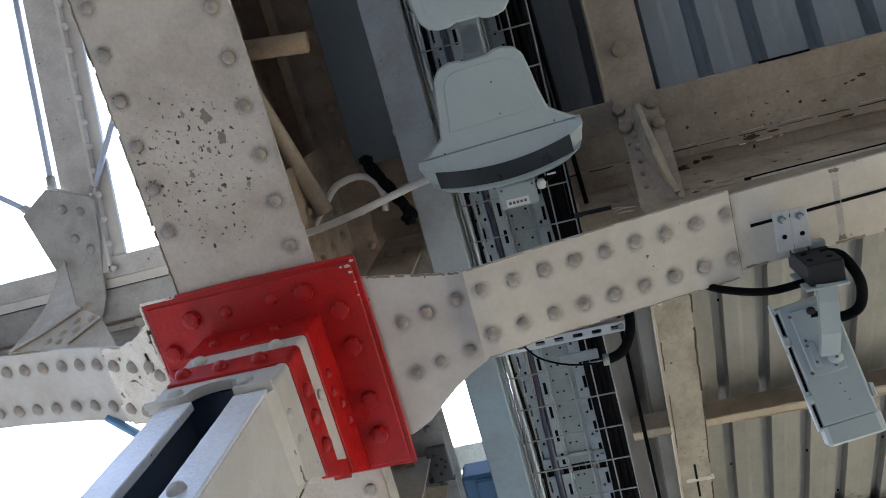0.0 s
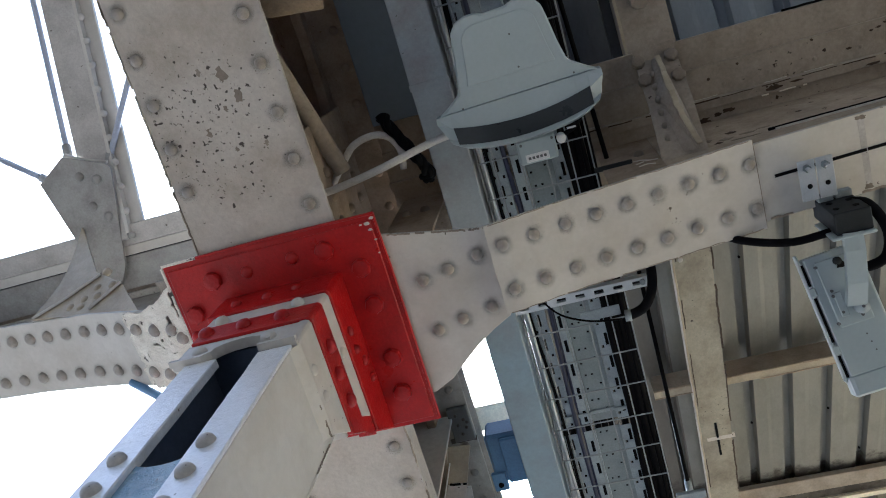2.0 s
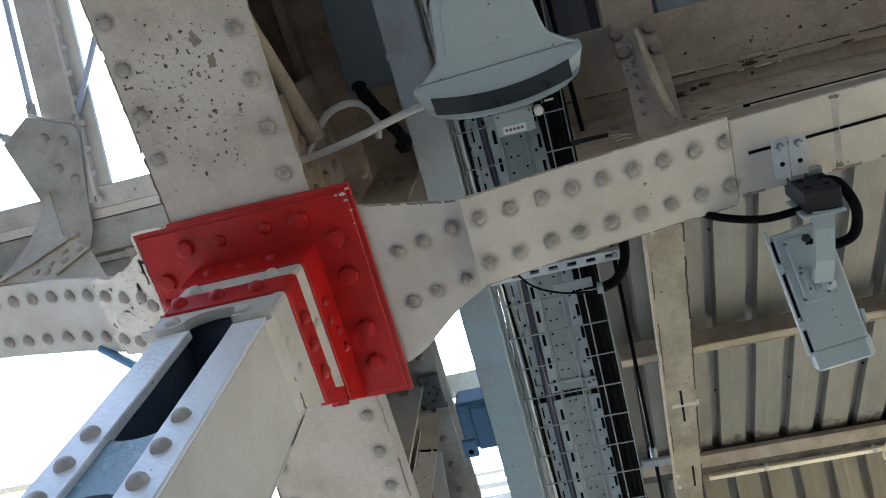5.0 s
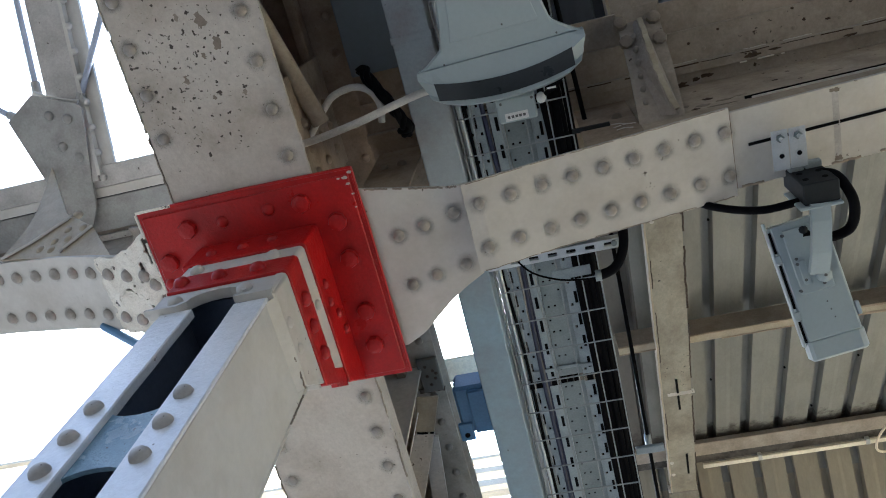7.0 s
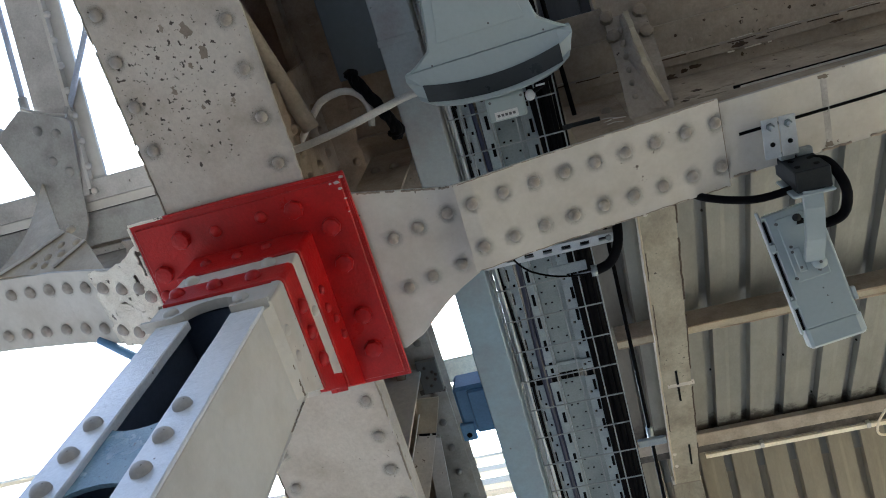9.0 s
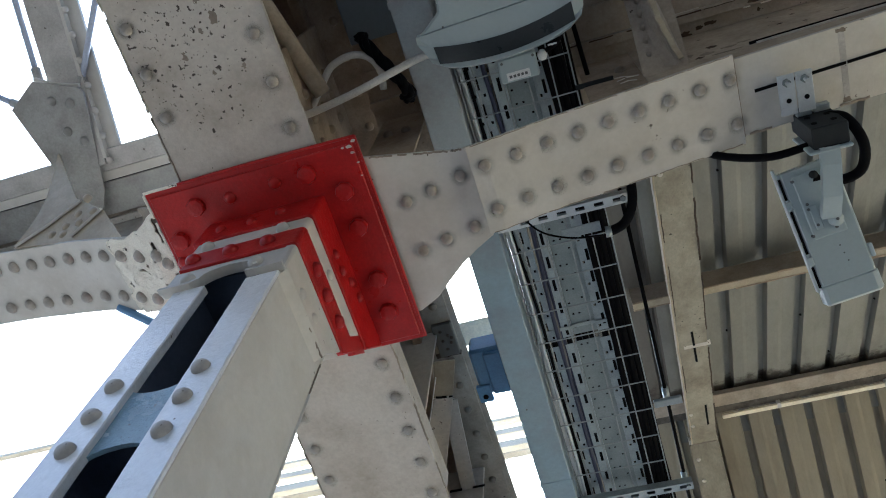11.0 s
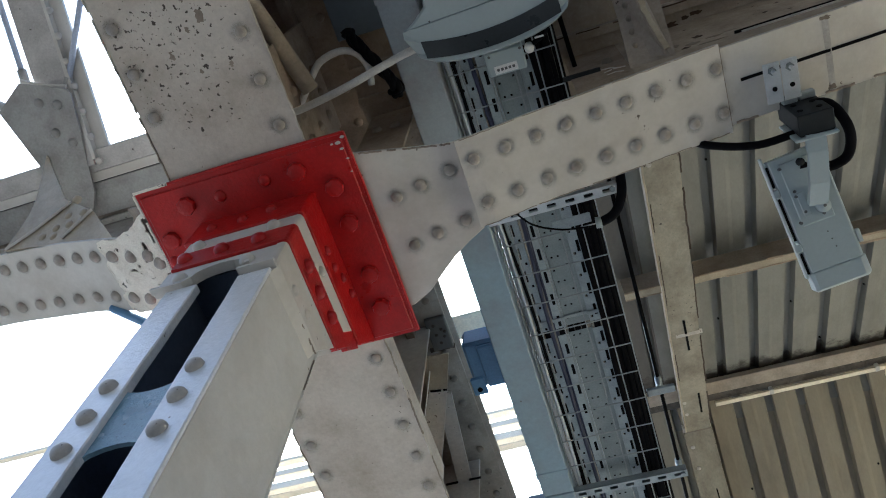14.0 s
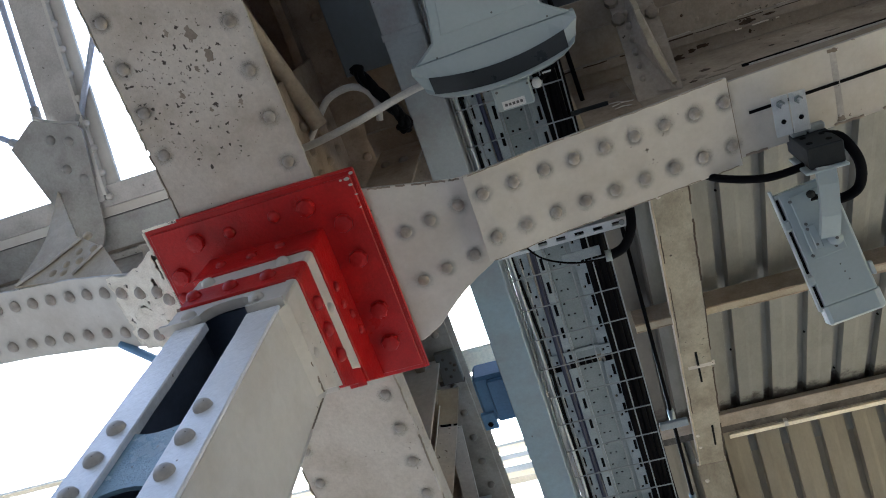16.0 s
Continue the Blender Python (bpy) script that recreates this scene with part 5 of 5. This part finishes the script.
part("lid", boxed(-0.59, -0.514, 1.715, 1.92, 4.402, 4.42, 0.006), BLUE, jb)
part("mount_foot", boxed(-0.66, -0.60, 1.87, 1.955, 4.41, 4.43, 0.004), BLUE, jb)
rivet(jb, (-0.63, 1.925, 4.41), BLACK, radius=0.012, high=0.006, name="bolt")

stay = thing("cross_stay", "cream painted stay between girder and trunking", "stay")
# The stay gets the same sunlit tint.
part("bar", boxed(-0.86, -0.45, 1.752, 1.866, 4.7695, 4.785, 0.003), SUNNY, stay)
part("lip", boxed(-0.86, -0.45, 1.866, 1.873, 4.7695, 4.84, 0.002), SUNNY, stay)
# ---- wire basket with trays and cables ----
BX0, BX1, BZ, BY0, BY1 = -0.362, 0.032, 4.40, -1.4, 4.4
basket = thing("wire_basket_tray", "zinc wire basket cable tray under the roof", "cable tray")
long_mesh = tube(bmesh.new(), [(0, BY0, 0), (0, BY1, 0)], 0.0028, 6)
first = None
for x, z in ((BX0, BZ), (-0.305, BZ), (-0.212, BZ), (-0.124, BZ), (-0.038, BZ), (BX1, BZ), (BX1, BZ + 0.05), (BX0, BZ + 0.05), (BX1, BZ + 0.10), (BX0, BZ + 0.10)):
    if first is None:
        first = part("long_wire", long_mesh, WIRE, basket)
        ob = first
    else:
        ob = new("long_wire", first.data)
        ob.parent = basket
    ob.location = (x, 0, z)
cross = None
for k in range(42):
    y = BY0 + 0.02 + 0.1395 * k
    if cross is None:
        cross = part("cross_wire", tube(bmesh.new(), [(BX0, 0, 0.10), (BX0, 0, -0.004), (BX1, 0, -0.004), (BX1, 0, 0.10)], 0.0030, 6), WIRE, basket)
        ob = cross
    else:
        ob = new("cross_wire", cross.data)
        ob.parent = basket
    ob.location = (0, 0.033 + y, BZ)


def perforated(x0, x1, y0, y1, z, slots, pitch, th=0.0025, side=0.03):
    """A shallow channel of sheet steel with rows of real slots: slots are (offset along the pitch, length, x from, x to)."""
    bm = bmesh.new()

    def quad(a, b, c, d):
        vs = [bm.verts.new((x, y, z)) for x, y in ((a, c), (b, c), (b, d), (a, d))]
        bm.faces.new(vs)

    y = y0
    pitch = (y1 - y0) / round((y1 - y0) / pitch)
    while y < y1 - 1e-4:
        cuts = sorted({0.0, pitch, *(s[0] for s in slots), *(s[0] + s[1] for s in slots)})
        for c, d in zip(cuts, cuts[1:]):
            holes = sorted((s[2], s[3]) for s in slots if s[0] <= c + 1e-6 and d <= s[0] + s[1] + 1e-6)
            x = x0
            for h0, h1 in holes:
                quad(x, h0, y + c, y + d)
                x = h1
            quad(x, x1, y + c, y + d)
        y += pitch
    bmesh.ops.remove_doubles(bm, verts=bm.verts, dist=1e-5)
    r = bmesh.ops.extrude_face_region(bm, geom=list(bm.faces))
    bmesh.ops.translate(bm, vec=(0, 0, th), verts=[v for v in r["geom"] if isinstance(v, bmesh.types.BMVert)])
    box(bm, x0, x0 + th, y0, y1, z + th, z + side, 0)
    box(bm, x1 - th, x1, y0, y1, z + th, z + side, 0)
    bmesh.ops.recalc_face_normals(bm, faces=bm.faces)
    return bm


TRAY = "galvanised perforated steel cable tray inside the basket"
for x0, x1, zt, slots, pitch in (
    (-0.336, -0.276, 4.435, [(0.02, 0.052, -0.312, -0.299), (0.085, 0.012, -0.328, -0.318), (0.088, 0.012, -0.292, -0.283)], 0.105),
    (-0.250, -0.206, 4.437, [(0.045, 0.052, -0.234, -0.222)], 0.105),
    (-0.204, -0.107, 4.445, [(0.015, 0.008, -0.190, -0.182), (0.015, 0.008, -0.165, -0.157), (0.06, 0.008, -0.140, -0.132), (0.075, 0.008, -0.195, -0.187)], 0.111),
    (-0.106, -0.060, 4.434, [(0.02, 0.052, -0.080, -0.068), (0.07, 0.012, -0.099, -0.089)], 0.098),
):
    for ya, yb in ((-1.3, 1.74), (1.775, 4.3)):
        tray = thing("perforated_tray", TRAY, "cable tray", "perforated cable trays")
        part("channel", perforated(x0, x1, ya, yb, zt, slots, pitch), GALV if x0 != -0.204 else DULL, tray)
        part("coupler", boxed(x0 - 0.004, x1 + 0.004, yb - 0.05, yb - 0.035, zt - 0.006, zt - 0.0005, 0.001), GALV, tray)


def wavy(x, z, y0, y1, amp, seed):
    return [(x + amp * noise.noise(Vector((seed, y * 1.6, 0))), y, z + 0.5 * amp * noise.noise(Vector((seed, y * 1.3, 9)))) for y in np.arange(y0, y1, 0.12)]


for k, (x, z, r, mat, text) in enumerate((
    (-0.052, 4.43, 0.013, BLACK, "thick black rubber cable lying in the basket"),
    (-0.030, 4.428, 0.012, BLACK, "thick black rubber cable lying in the basket"),
    (-0.008, 4.43, 0.013, BLACK, "thick black rubber cable lying in the basket"),
    (0.012, 4.435, 0.011, BLACK, "thick black rubber cable lying in the basket"),
    (-0.04, 4.455, 0.014, BLACK, "thick black rubber cable lying in the basket"),
    (-0.010, 4.458, 0.014, BLACK, "thick black rubber cable lying in the basket"),
    (0.022, 4.45, 0.013, BLACK, "thick black rubber cable lying in the basket"),
    (-0.02, 4.442, 0.014, BLACK, "thick black rubber cable lying in the basket"),
    (0.005, 4.452, 0.014, BLACK, "thick black rubber cable lying in the basket"),
    (-0.045, 4.44, 0.013, BLACK, "thick black rubber cable lying in the basket"),
    # Black cables added over the tray slots so they read dark.
    (-0.318, 4.452, 0.013, BLACK, "black cable added to darken the slots of a perforated tray"),
    (-0.292, 4.452, 0.013, BLACK, "black cable added to darken the slots of a perforated tray"),
    (-0.228, 4.454, 0.014, BLACK, "black cable added to darken the slots of a perforated tray"),
    (-0.19, 4.462, 0.013, BLACK, "black cable added to darken the slots of a perforated tray"),
    (-0.163, 4.462, 0.013, BLACK, "black cable added to darken the slots of a perforated tray"),
    (-0.136, 4.462, 0.013, BLACK, "black cable added to darken the slots of a perforated tray"),
    (-0.083, 4.451, 0.014, BLACK, "black cable added to darken the slots of a perforated tray"),
    (-0.262, 4.43, 0.009, NAVY, "dark blue cable lying between two trays"),
    (-0.248, 4.445, 0.008, NAVY, "dark blue cable lying between two trays"),
    (-0.346, 4.425, 0.010, LABEL, "pale cream cable along the basket edge"),
    (-0.333, 4.44, 0.007, BLACK, "thin black cable along the basket edge"),
    (-0.352, 4.45, 0.006, ZINC, "thin foil-wrapped cable along the basket edge"),
    (-0.343, 4.412, 0.007, ZINC, "bright foil-wrapped cable along the basket edge"),
    (-0.325, 4.418, 0.006, BLACK, "thin black cable along the basket edge"),
)):
    cable = thing("cable", text, "cable", "cables in the basket")
    part("sheath", tube(bmesh.new(), wavy(x, z, -1.3, 4.3, 0.003 if 'perforated' in text else 0.022 if 'edge' in text else 0.016, 3.1 * k), r, 7), mat, cable, smooth=True)


def strut(y, x0, x1, z, metal=GALV):
    """A slotted support channel under the basket, with its end bolt."""
    s = thing("support_channel", "galvanised slotted steel channel carrying the basket", "bracket", "basket supports")
    slots = [(0.014, 0.034, 0.011, 0.026)]
    bm = perforated(-0.0, 0.038, x0, x1, 0, slots, 0.07, 0.0025, 0.035)
    bmesh.ops.transform(bm, matrix=Matrix(((0, 1, 0, 0), (1, 0, 0, y), (0, 0, 1, z), (0, 0, 0, 1))), verts=bm.verts)
    bmesh.ops.recalc_face_normals(bm, faces=bm.faces)
    part("channel", bm, metal, s)
    # Dark plate paints the shade seen through the channel's slots.
    part("inner_plate", boxed(x0, x1, y + 0.003, y + 0.029, z + 0.026, z + 0.03, 0), DARKBOX, s, "dark plate painted as the channel's inner shade")
    part("nut", tube(bmesh.new(), [(x1 - 0.02, y + 0.016, z - 0.012), (x1 - 0.02, y + 0.016, z)], 0.011, 6), GALV, s)
    return s


strut(2.535, -0.585, 0.125, 4.36)
strut(1.151, -0.439, 0.121, 4.36, ZINC)
strut(-0.35, -0.42, 0.11, 4.36)
part("clamp_arm", boxed(0.045, 0.165, 2.183, 2.218, 4.49, 4.51, 0.003), GALV, basket)

# ---- conduit beside the basket ----
for xa, xb, ya, yb, z, joints in ((0.01, 0.10, -0.6, 1.02, 4.50, ()), (0.114, 0.114, 1.04, 4.2, 4.70, (2.30, 2.80))):
    pipe = thing("conduit_pipe", "dark grey steel conduit running beside the basket", "pipe")
    part("pipe", tube(bmesh.new(), [(xa, ya, z), (xb, yb, z)], 0.0085, 8), BLACK, pipe, smooth=True)
    for y in joints:
        part("coupling", tube(bmesh.new(), [(xb, y - 0.03, z), (xb, y + 0.03, z)], 0.016, 8), GALV, pipe, smooth=True)
stub_bar = thing("short_bracket", "short black bar bracket beside the basket", "bracket")
part("bar", sweep(bmesh.new(), [(0.027, 0.720, 4.340), (0.157, 0.720, 4.336)], 0.008, 0.006), DARKBOX, stub_bar)
hose = thing("flexible_hose", "black flexible conduit bent below the support channel", "hose")
part("hose", tube(bmesh.new(), [(0.14, 0.98, 4.36), (0.138, 1.09, 4.31), (0.125, 1.17, 4.29), (0.085, 1.235, 4.29), (0.03, 1.26, 4.30)], 0.018, 10, 5), BLACK, hose, smooth=True)
part("gland", tube(bmesh.new(), [(0.035, 1.26, 4.30), (0.012, 1.259, 4.302)], 0.021, 10), GALV, hose, smooth=True)
part("clip_plate", boxed(-0.145, 0.0, 1.215, 1.255, 4.315, 4.32, 0.002), GALV, hose)
part("thin_wire", tube(bmesh.new(), [(-0.27, 1.14, 4.34), (-0.21, 1.20, 4.30), (-0.11, 1.245, 4.29), (0.0, 1.265, 4.295)], 0.004, 6, 5), BLACK, hose, smooth=True)

# ---- pair of grey wall-wash units under the basket ----
def sensor_unit():
    u = thing("light_fitting", "light grey plastic light fitting with dark curved window", "light fitting", "fittings under the basket", at=(-0.15, 0.06, 4.2))
    half = [(0.0, 0.045), (0.04, 0.045), (0.055, 0.036), (0.09, 0.034), (0.125, 0.045), (0.148, 0.075), (0.155, 0.11), (0.168, 0.20), (0.182, 0.262), (0.235, 0.30), (0.268, 0.318)]
    body = [(x, y) for x, y in half] + [(-x, y) for x, y in half[::-1][:-1]]
    bm = prism(bmesh.new(), body, 0.05, None, 0.006)
    part("body", bm, HOUSING, u)
    inner = [(x * 0.80, 0.075 + (y - 0.045) * 0.80) for x, y in half[3:9]]
    panel = inner + [(-x, y) for x, y in inner[::-1]]
    part("panel", prism(bmesh.new(), panel, 0.006, pose(0, 0, -0.003), 0.002), HOUSING, u)
    # front bar: deeper, its face curved and cut back under
    bm = bmesh.new()
    n = 13
    rows = []
    for k in range(n):
        s = -1 + 2 * k / (n - 1)
        bulge = 0.03 * (1 - s * s)
        x = 0.274 * s
        front = 0.405 + bulge + 0.025 * (1 - abs(s) ** 6)
        rows.append([(x, 0.316, -0.004), (x, front - 0.07, -0.022), (0.93 * x, front - 0.014, 0.002), (0.91 * x, front + 0.002, -0.006), (0.9 * x, front + 0.012, 0.02), (0.96 * x, front - 0.01, 0.06), (x, 0.316, 0.06)])
    rings = [[bm.verts.new(p) for p in r] for r in rows]
    m = len(rings[0])
    for r0, r1 in zip(rings, rings[1:]):
        for k in range(m):
            bm.faces.new((r0[k], r0[(k + 1) % m], r1[(k + 1) % m], r1[k]))
    bm.faces.new(rings[0])
    bm.faces.new(rings[-1][::-1])
    bmesh.ops.recalc_face_normals(bm, faces=bm.faces)
    part("front_bar", bm, HOUSING, u)
    bm = bmesh.new()
    rings = []
    for k in range(n):
        s = -1 + 2 * k / (n - 1)
        bulge = 0.03 * (1 - s * s)
        front = 0.405 + bulge + 0.025
        x = 0.226 * s
        rings.append([bm.verts.new(p) for p in ((x, front - 0.073, -0.0255), (x, front - 0.012, -0.0045), (x, front - 0.016, 0.004), (x, front - 0.068, -0.014))])
    for r0, r1 in zip(rings, rings[1:]):
        for k in range(4):
            bm.faces.new((r0[k], r0[(k + 1) % 4], r1[(k + 1) % 4], r1[k]))
    bm.faces.new(rings[0])
    bm.faces.new(rings[-1][::-1])
    bmesh.ops.recalc_face_normals(bm, faces=bm.faces)
    part("window", bm, GLASS_DARK, u, "dark curved window strip")
    for x, y in ((0.03, 0.13), (0.03, 0.235), (-0.18, 0.31), (0.19, 0.305)):
        part("screw", tube(bmesh.new(), [(x, y, -0.004), (x, y, 0.004)], 0.0035, 6), INK, u)
    part("bracket", boxed(-0.035, 0.035, -0.06, 0.06, 0.05, 0.17, 0.003), GALV, u)
    return u


unit = sensor_unit()
unit.matrix_basis = pose(-0.168, 0.06, 4.2, 0, 0, -2.0)
other = copy_thing(unit, pose(-0.165, 0.03, 4.2, 0, 0, 181.0))
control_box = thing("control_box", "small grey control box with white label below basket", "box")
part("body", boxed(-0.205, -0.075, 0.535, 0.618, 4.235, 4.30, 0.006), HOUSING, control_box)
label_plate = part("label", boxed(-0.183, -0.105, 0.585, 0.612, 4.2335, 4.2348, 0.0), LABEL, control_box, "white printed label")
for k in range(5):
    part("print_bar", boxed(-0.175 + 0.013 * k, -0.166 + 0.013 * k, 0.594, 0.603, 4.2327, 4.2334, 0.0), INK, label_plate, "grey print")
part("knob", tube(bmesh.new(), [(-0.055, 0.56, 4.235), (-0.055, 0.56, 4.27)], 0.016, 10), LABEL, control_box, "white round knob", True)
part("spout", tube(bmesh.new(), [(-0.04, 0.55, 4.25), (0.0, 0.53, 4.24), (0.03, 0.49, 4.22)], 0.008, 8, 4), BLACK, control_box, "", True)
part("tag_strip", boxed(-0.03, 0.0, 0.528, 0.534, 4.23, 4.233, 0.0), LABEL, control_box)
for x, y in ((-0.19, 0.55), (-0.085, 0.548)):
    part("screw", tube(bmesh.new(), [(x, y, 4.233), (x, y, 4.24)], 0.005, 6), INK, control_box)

# ---- grey hoses over the girder ----
for pts, r in (([(-0.898, 0.520, 4.200), (-0.859, 0.524, 4.200), (-0.755, 0.511, 4.200), (-0.651, 0.493, 4.200), (-0.551, 0.474, 4.220), (-0.466, 0.463, 4.270), (-0.420, 0.462, 4.300)], 0.0135),
               ([(-0.889, 0.543, 4.33), (-0.802, 0.450, 4.33), (-0.753, 0.410, 4.33), (-0.677, 0.397, 4.33), (-0.624, 0.423, 4.33), (-0.602, 0.479, 4.33), (-0.612, 0.538, 4.33)], 0.0125)):
    h = thing("flexible_hose", "pale grey plastic hose looped beside the girder", "hose", "grey hoses")
    part("hose", tube(bmesh.new(), pts, r, 10, 5), PIPE, h, smooth=True)
loop = thing("cable_bundle", "black taped cable bundle hanging behind the grey hose", "cable")
for k in range(5):
    a = 2 * math.pi * k / 5
    path = [(-0.635, 0.345, 4.35), (-0.61, 0.39, 4.32), (-0.575, 0.45, 4.31), (-0.55, 0.51, 4.31), (-0.53, 0.565, 4.33), (-0.55, 0.60, 4.38)]
    path = [(x + 0.016 * math.sin(a + 2.2 * i), y + 0.012 * math.cos(a + 1.7 * i), z + 0.014 * math.cos(a + 2.2 * i)) for i, (x, y, z) in enumerate(path)]
    part("strand", tube(bmesh.new(), path, 0.013, 8, 5), BLACK, loop, smooth=True)

# ---- surveillance camera on the rib ----
cctv = thing("surveillance_camera", "pale grey camera housing on bracket with black hose", "camera")
RM, FM = Vector((0.648, 1.092, 4.07)), Vector((0.702, 1.494, 3.91))
ay = (FM - RM).normalized()
ax = (Vector((0.727, 1.07, 4.07)) - Vector((0.544, 1.075, 4.07))).normalized()
ax = (ax - ay * ax.dot(ay)).normalized()
az = ax.cross(ay)
HOUSE = Matrix.Translation(RM) @ Matrix((ax, ay, az)).transposed().to_4x4()


def narrow(x):
    return 0.8 * x if x < 0 else x


def housed(name, material, xa, xb, *a, label="", bevel=0.003, parent=None):
    a = (narrow(xa), narrow(xb), *a)
    return part(name, boxed(*a, bevel=bevel, m=HOUSE), material, parent or cctv, label)


PROFILE = [(-0.07, 0.0), (0.093, 0.0), (0.100, 0.012), (0.100, 0.05), (0.07, 0.075), (-0.055, 0.075), (-0.0736, 0.05), (-0.0736, 0.012)]
body = part("body", prism(bmesh.new(), PROFILE, 0.385, HOUSE @ Matrix(((1, 0, 0, 0), (0, 0, 1, 0), (0, 1, 0, 0), (0, 0, 0, 1))), 0.003), HOUSING, cctv)
hood = [(-0.070, 0.004), (0.092, 0.004), (0.108, 0.020), (0.110, 0.06), (0.080, 0.085), (-0.06, 0.085), (-0.078, 0.06), (-0.078, 0.016)]
part("front_hood", prism(bmesh.new(), hood, 0.07, HOUSE @ Matrix(((1, 0, 0, 0), (0, 0, 1, 0.383), (0, 1, 0, 0), (0, 0, 0, 1))), 0.02), HOUSING, cctv, "rounded pale front hood")
shield = housed("sun_shield", HOUSING, -0.112, -0.103, -0.02, 0.40, 0.0, 0.03)
for ya, yb in ((0.015, 0.085), (0.125, 0.27), (0.315, 0.385)):
    housed("shadow_gap", BLACK, -0.102, -0.0925, ya, yb, 0.003, 0.012, bevel=0)
for y in (0.105, 0.295):
    housed("clip", HOUSING, -0.114, -0.086, y - 0.014, y + 0.014, -0.006, 0.004)
housed("clip", HOUSING, 0.099, 0.113, 0.30, 0.345, 0.002, 0.02)
plate = housed("mount_plate", HOUSING, -0.055, 0.06, 0.02, 0.235, -0.008, 0.0)
housed("slot_cover", HOUSING, -0.035, -0.005, 0.125, 0.205, -0.013, -0.008)
for x, y in ((-0.028, 0.118), (-0.02, 0.19), (-0.045, 0.22), (0.03, 0.215), (-0.03, 0.135), (-0.045, 0.035)):
    part("screw", tube(bmesh.new(), [HOUSE @ Vector((x, y, -0.015)), HOUSE @ Vector((x, y, 0.0))], 0.005, 6), INK, cctv)
for k in range(3):
    part("vent_hole", tube(bmesh.new(), [HOUSE @ Vector((0.022 + 0.004 * k, 0.275 + 0.027 * k, -0.0008)), HOUSE @ Vector((0.022 + 0.004 * k, 0.275 + 0.027 * k, 0.002))], 0.0028, 6), INK, cctv)
part("gland", tube(bmesh.new(), [HOUSE @ Vector((0.02, 0.035, -0.02)), HOUSE @ Vector((0.02, 0.035, 0.0))], 0.013, 10), DARKBOX, cctv, "", True)
# bracket arm from the clamp block to the housing
arm = bmesh.new()
sweep(arm, [(0.714, 1.02, 4.004), (0.709, 1.07, 3.985), (0.699, 1.17, 3.975), (0.690, 1.245, 3.985)], 0.029, 0.010, (1, 0, 0))
part("arm", arm, HOUSING, cctv)
part("pivot", tube(bmesh.new(), [HOUSE @ Vector((0.034, 0.19, -0.030)), HOUSE @ Vector((0.034, 0.19, -0.004))], 0.022, 14), HOUSING, cctv, "", True)
part("pivot_screw", tube(bmesh.new(), [HOUSE @ Vector((0.036, 0.19, -0.033)), HOUSE @ Vector((0.036, 0.19, -0.028))], 0.005, 8), INK, cctv)
part("arm_plate", boxed(0.652, 0.782, 1.0215, 1.031, 3.988, 4.15, 0.003), HOUSING, cctv)
clamp = part("clamp_block", boxed(0.669, 0.777, 0.950, 1.021, 4.0, 4.20, 0.004), DARKBOX, cctv, "dark grey clamp block")
for x in (0.691, 0.749):
    for z in (4.042, 4.101):
        part("bolt_hole", tube(bmesh.new(), [(x, 0.9485, z), (x, 0.956, z)], 0.0095, 10), BLACK, clamp)
for xa, xb, drop in ((0.668, 0.714, 0.0), (0.720, 0.772, 0.006)):
    part("clip", boxed(xa, xb, 0.926, 0.9495, 4.124 + drop, 4.150 + drop, 0.003), GALV, clamp, "galvanised clip")
for x0 in (0.622, 0.676):
    strap = part("strap", boxed(x0, x0 + 0.05, 0.80, 0.932, 4.118, 4.124, 0.001), ZINC, cctv, "galvanised strap")
    part("nut", tube(bmesh.new(), [(x0 + 0.025, 0.825, 4.108), (x0 + 0.025, 0.825, 4.118)], 0.013, 6), DULL, strap)
    part("stud", tube(bmesh.new(), [(x0 + 0.025, 0.825, 4.085), (x0 + 0.025, 0.825, 4.118)], 0.0065, 8), ZINC, strap)
    part("hole", tube(bmesh.new(), [(x0 + 0.027, 0.885, 4.1165), (x0 + 0.027, 0.885, 4.119)], 0.008, 10), BLACK, strap)
cc_hose = thing("flexible_hose", "black flexible conduit feeding the surveillance camera", "hose")
part("hose", tube(bmesh.new(), [(0.34, 0.93, 4.22), (0.38, 0.985, 4.13), (0.45, 1.01, 4.085), (0.56, 1.03, 4.06), (0.67, 1.025, 4.06)], 0.0135, 10, 5), BLACK, cc_hose, smooth=True)
part("hose", tube(bmesh.new(), [(0.757, 0.966, 4.12), (0.792, 0.967, 4.07), (0.818, 1.025, 4.03), (0.828, 1.09, 4.04), (0.812, 1.145, 4.05), (0.76, 1.165, 4.06), (0.71, 1.145, 4.06), (0.67, 1.13, 4.055)], 0.0165, 10, 5), BLACK, cc_hose, smooth=True)
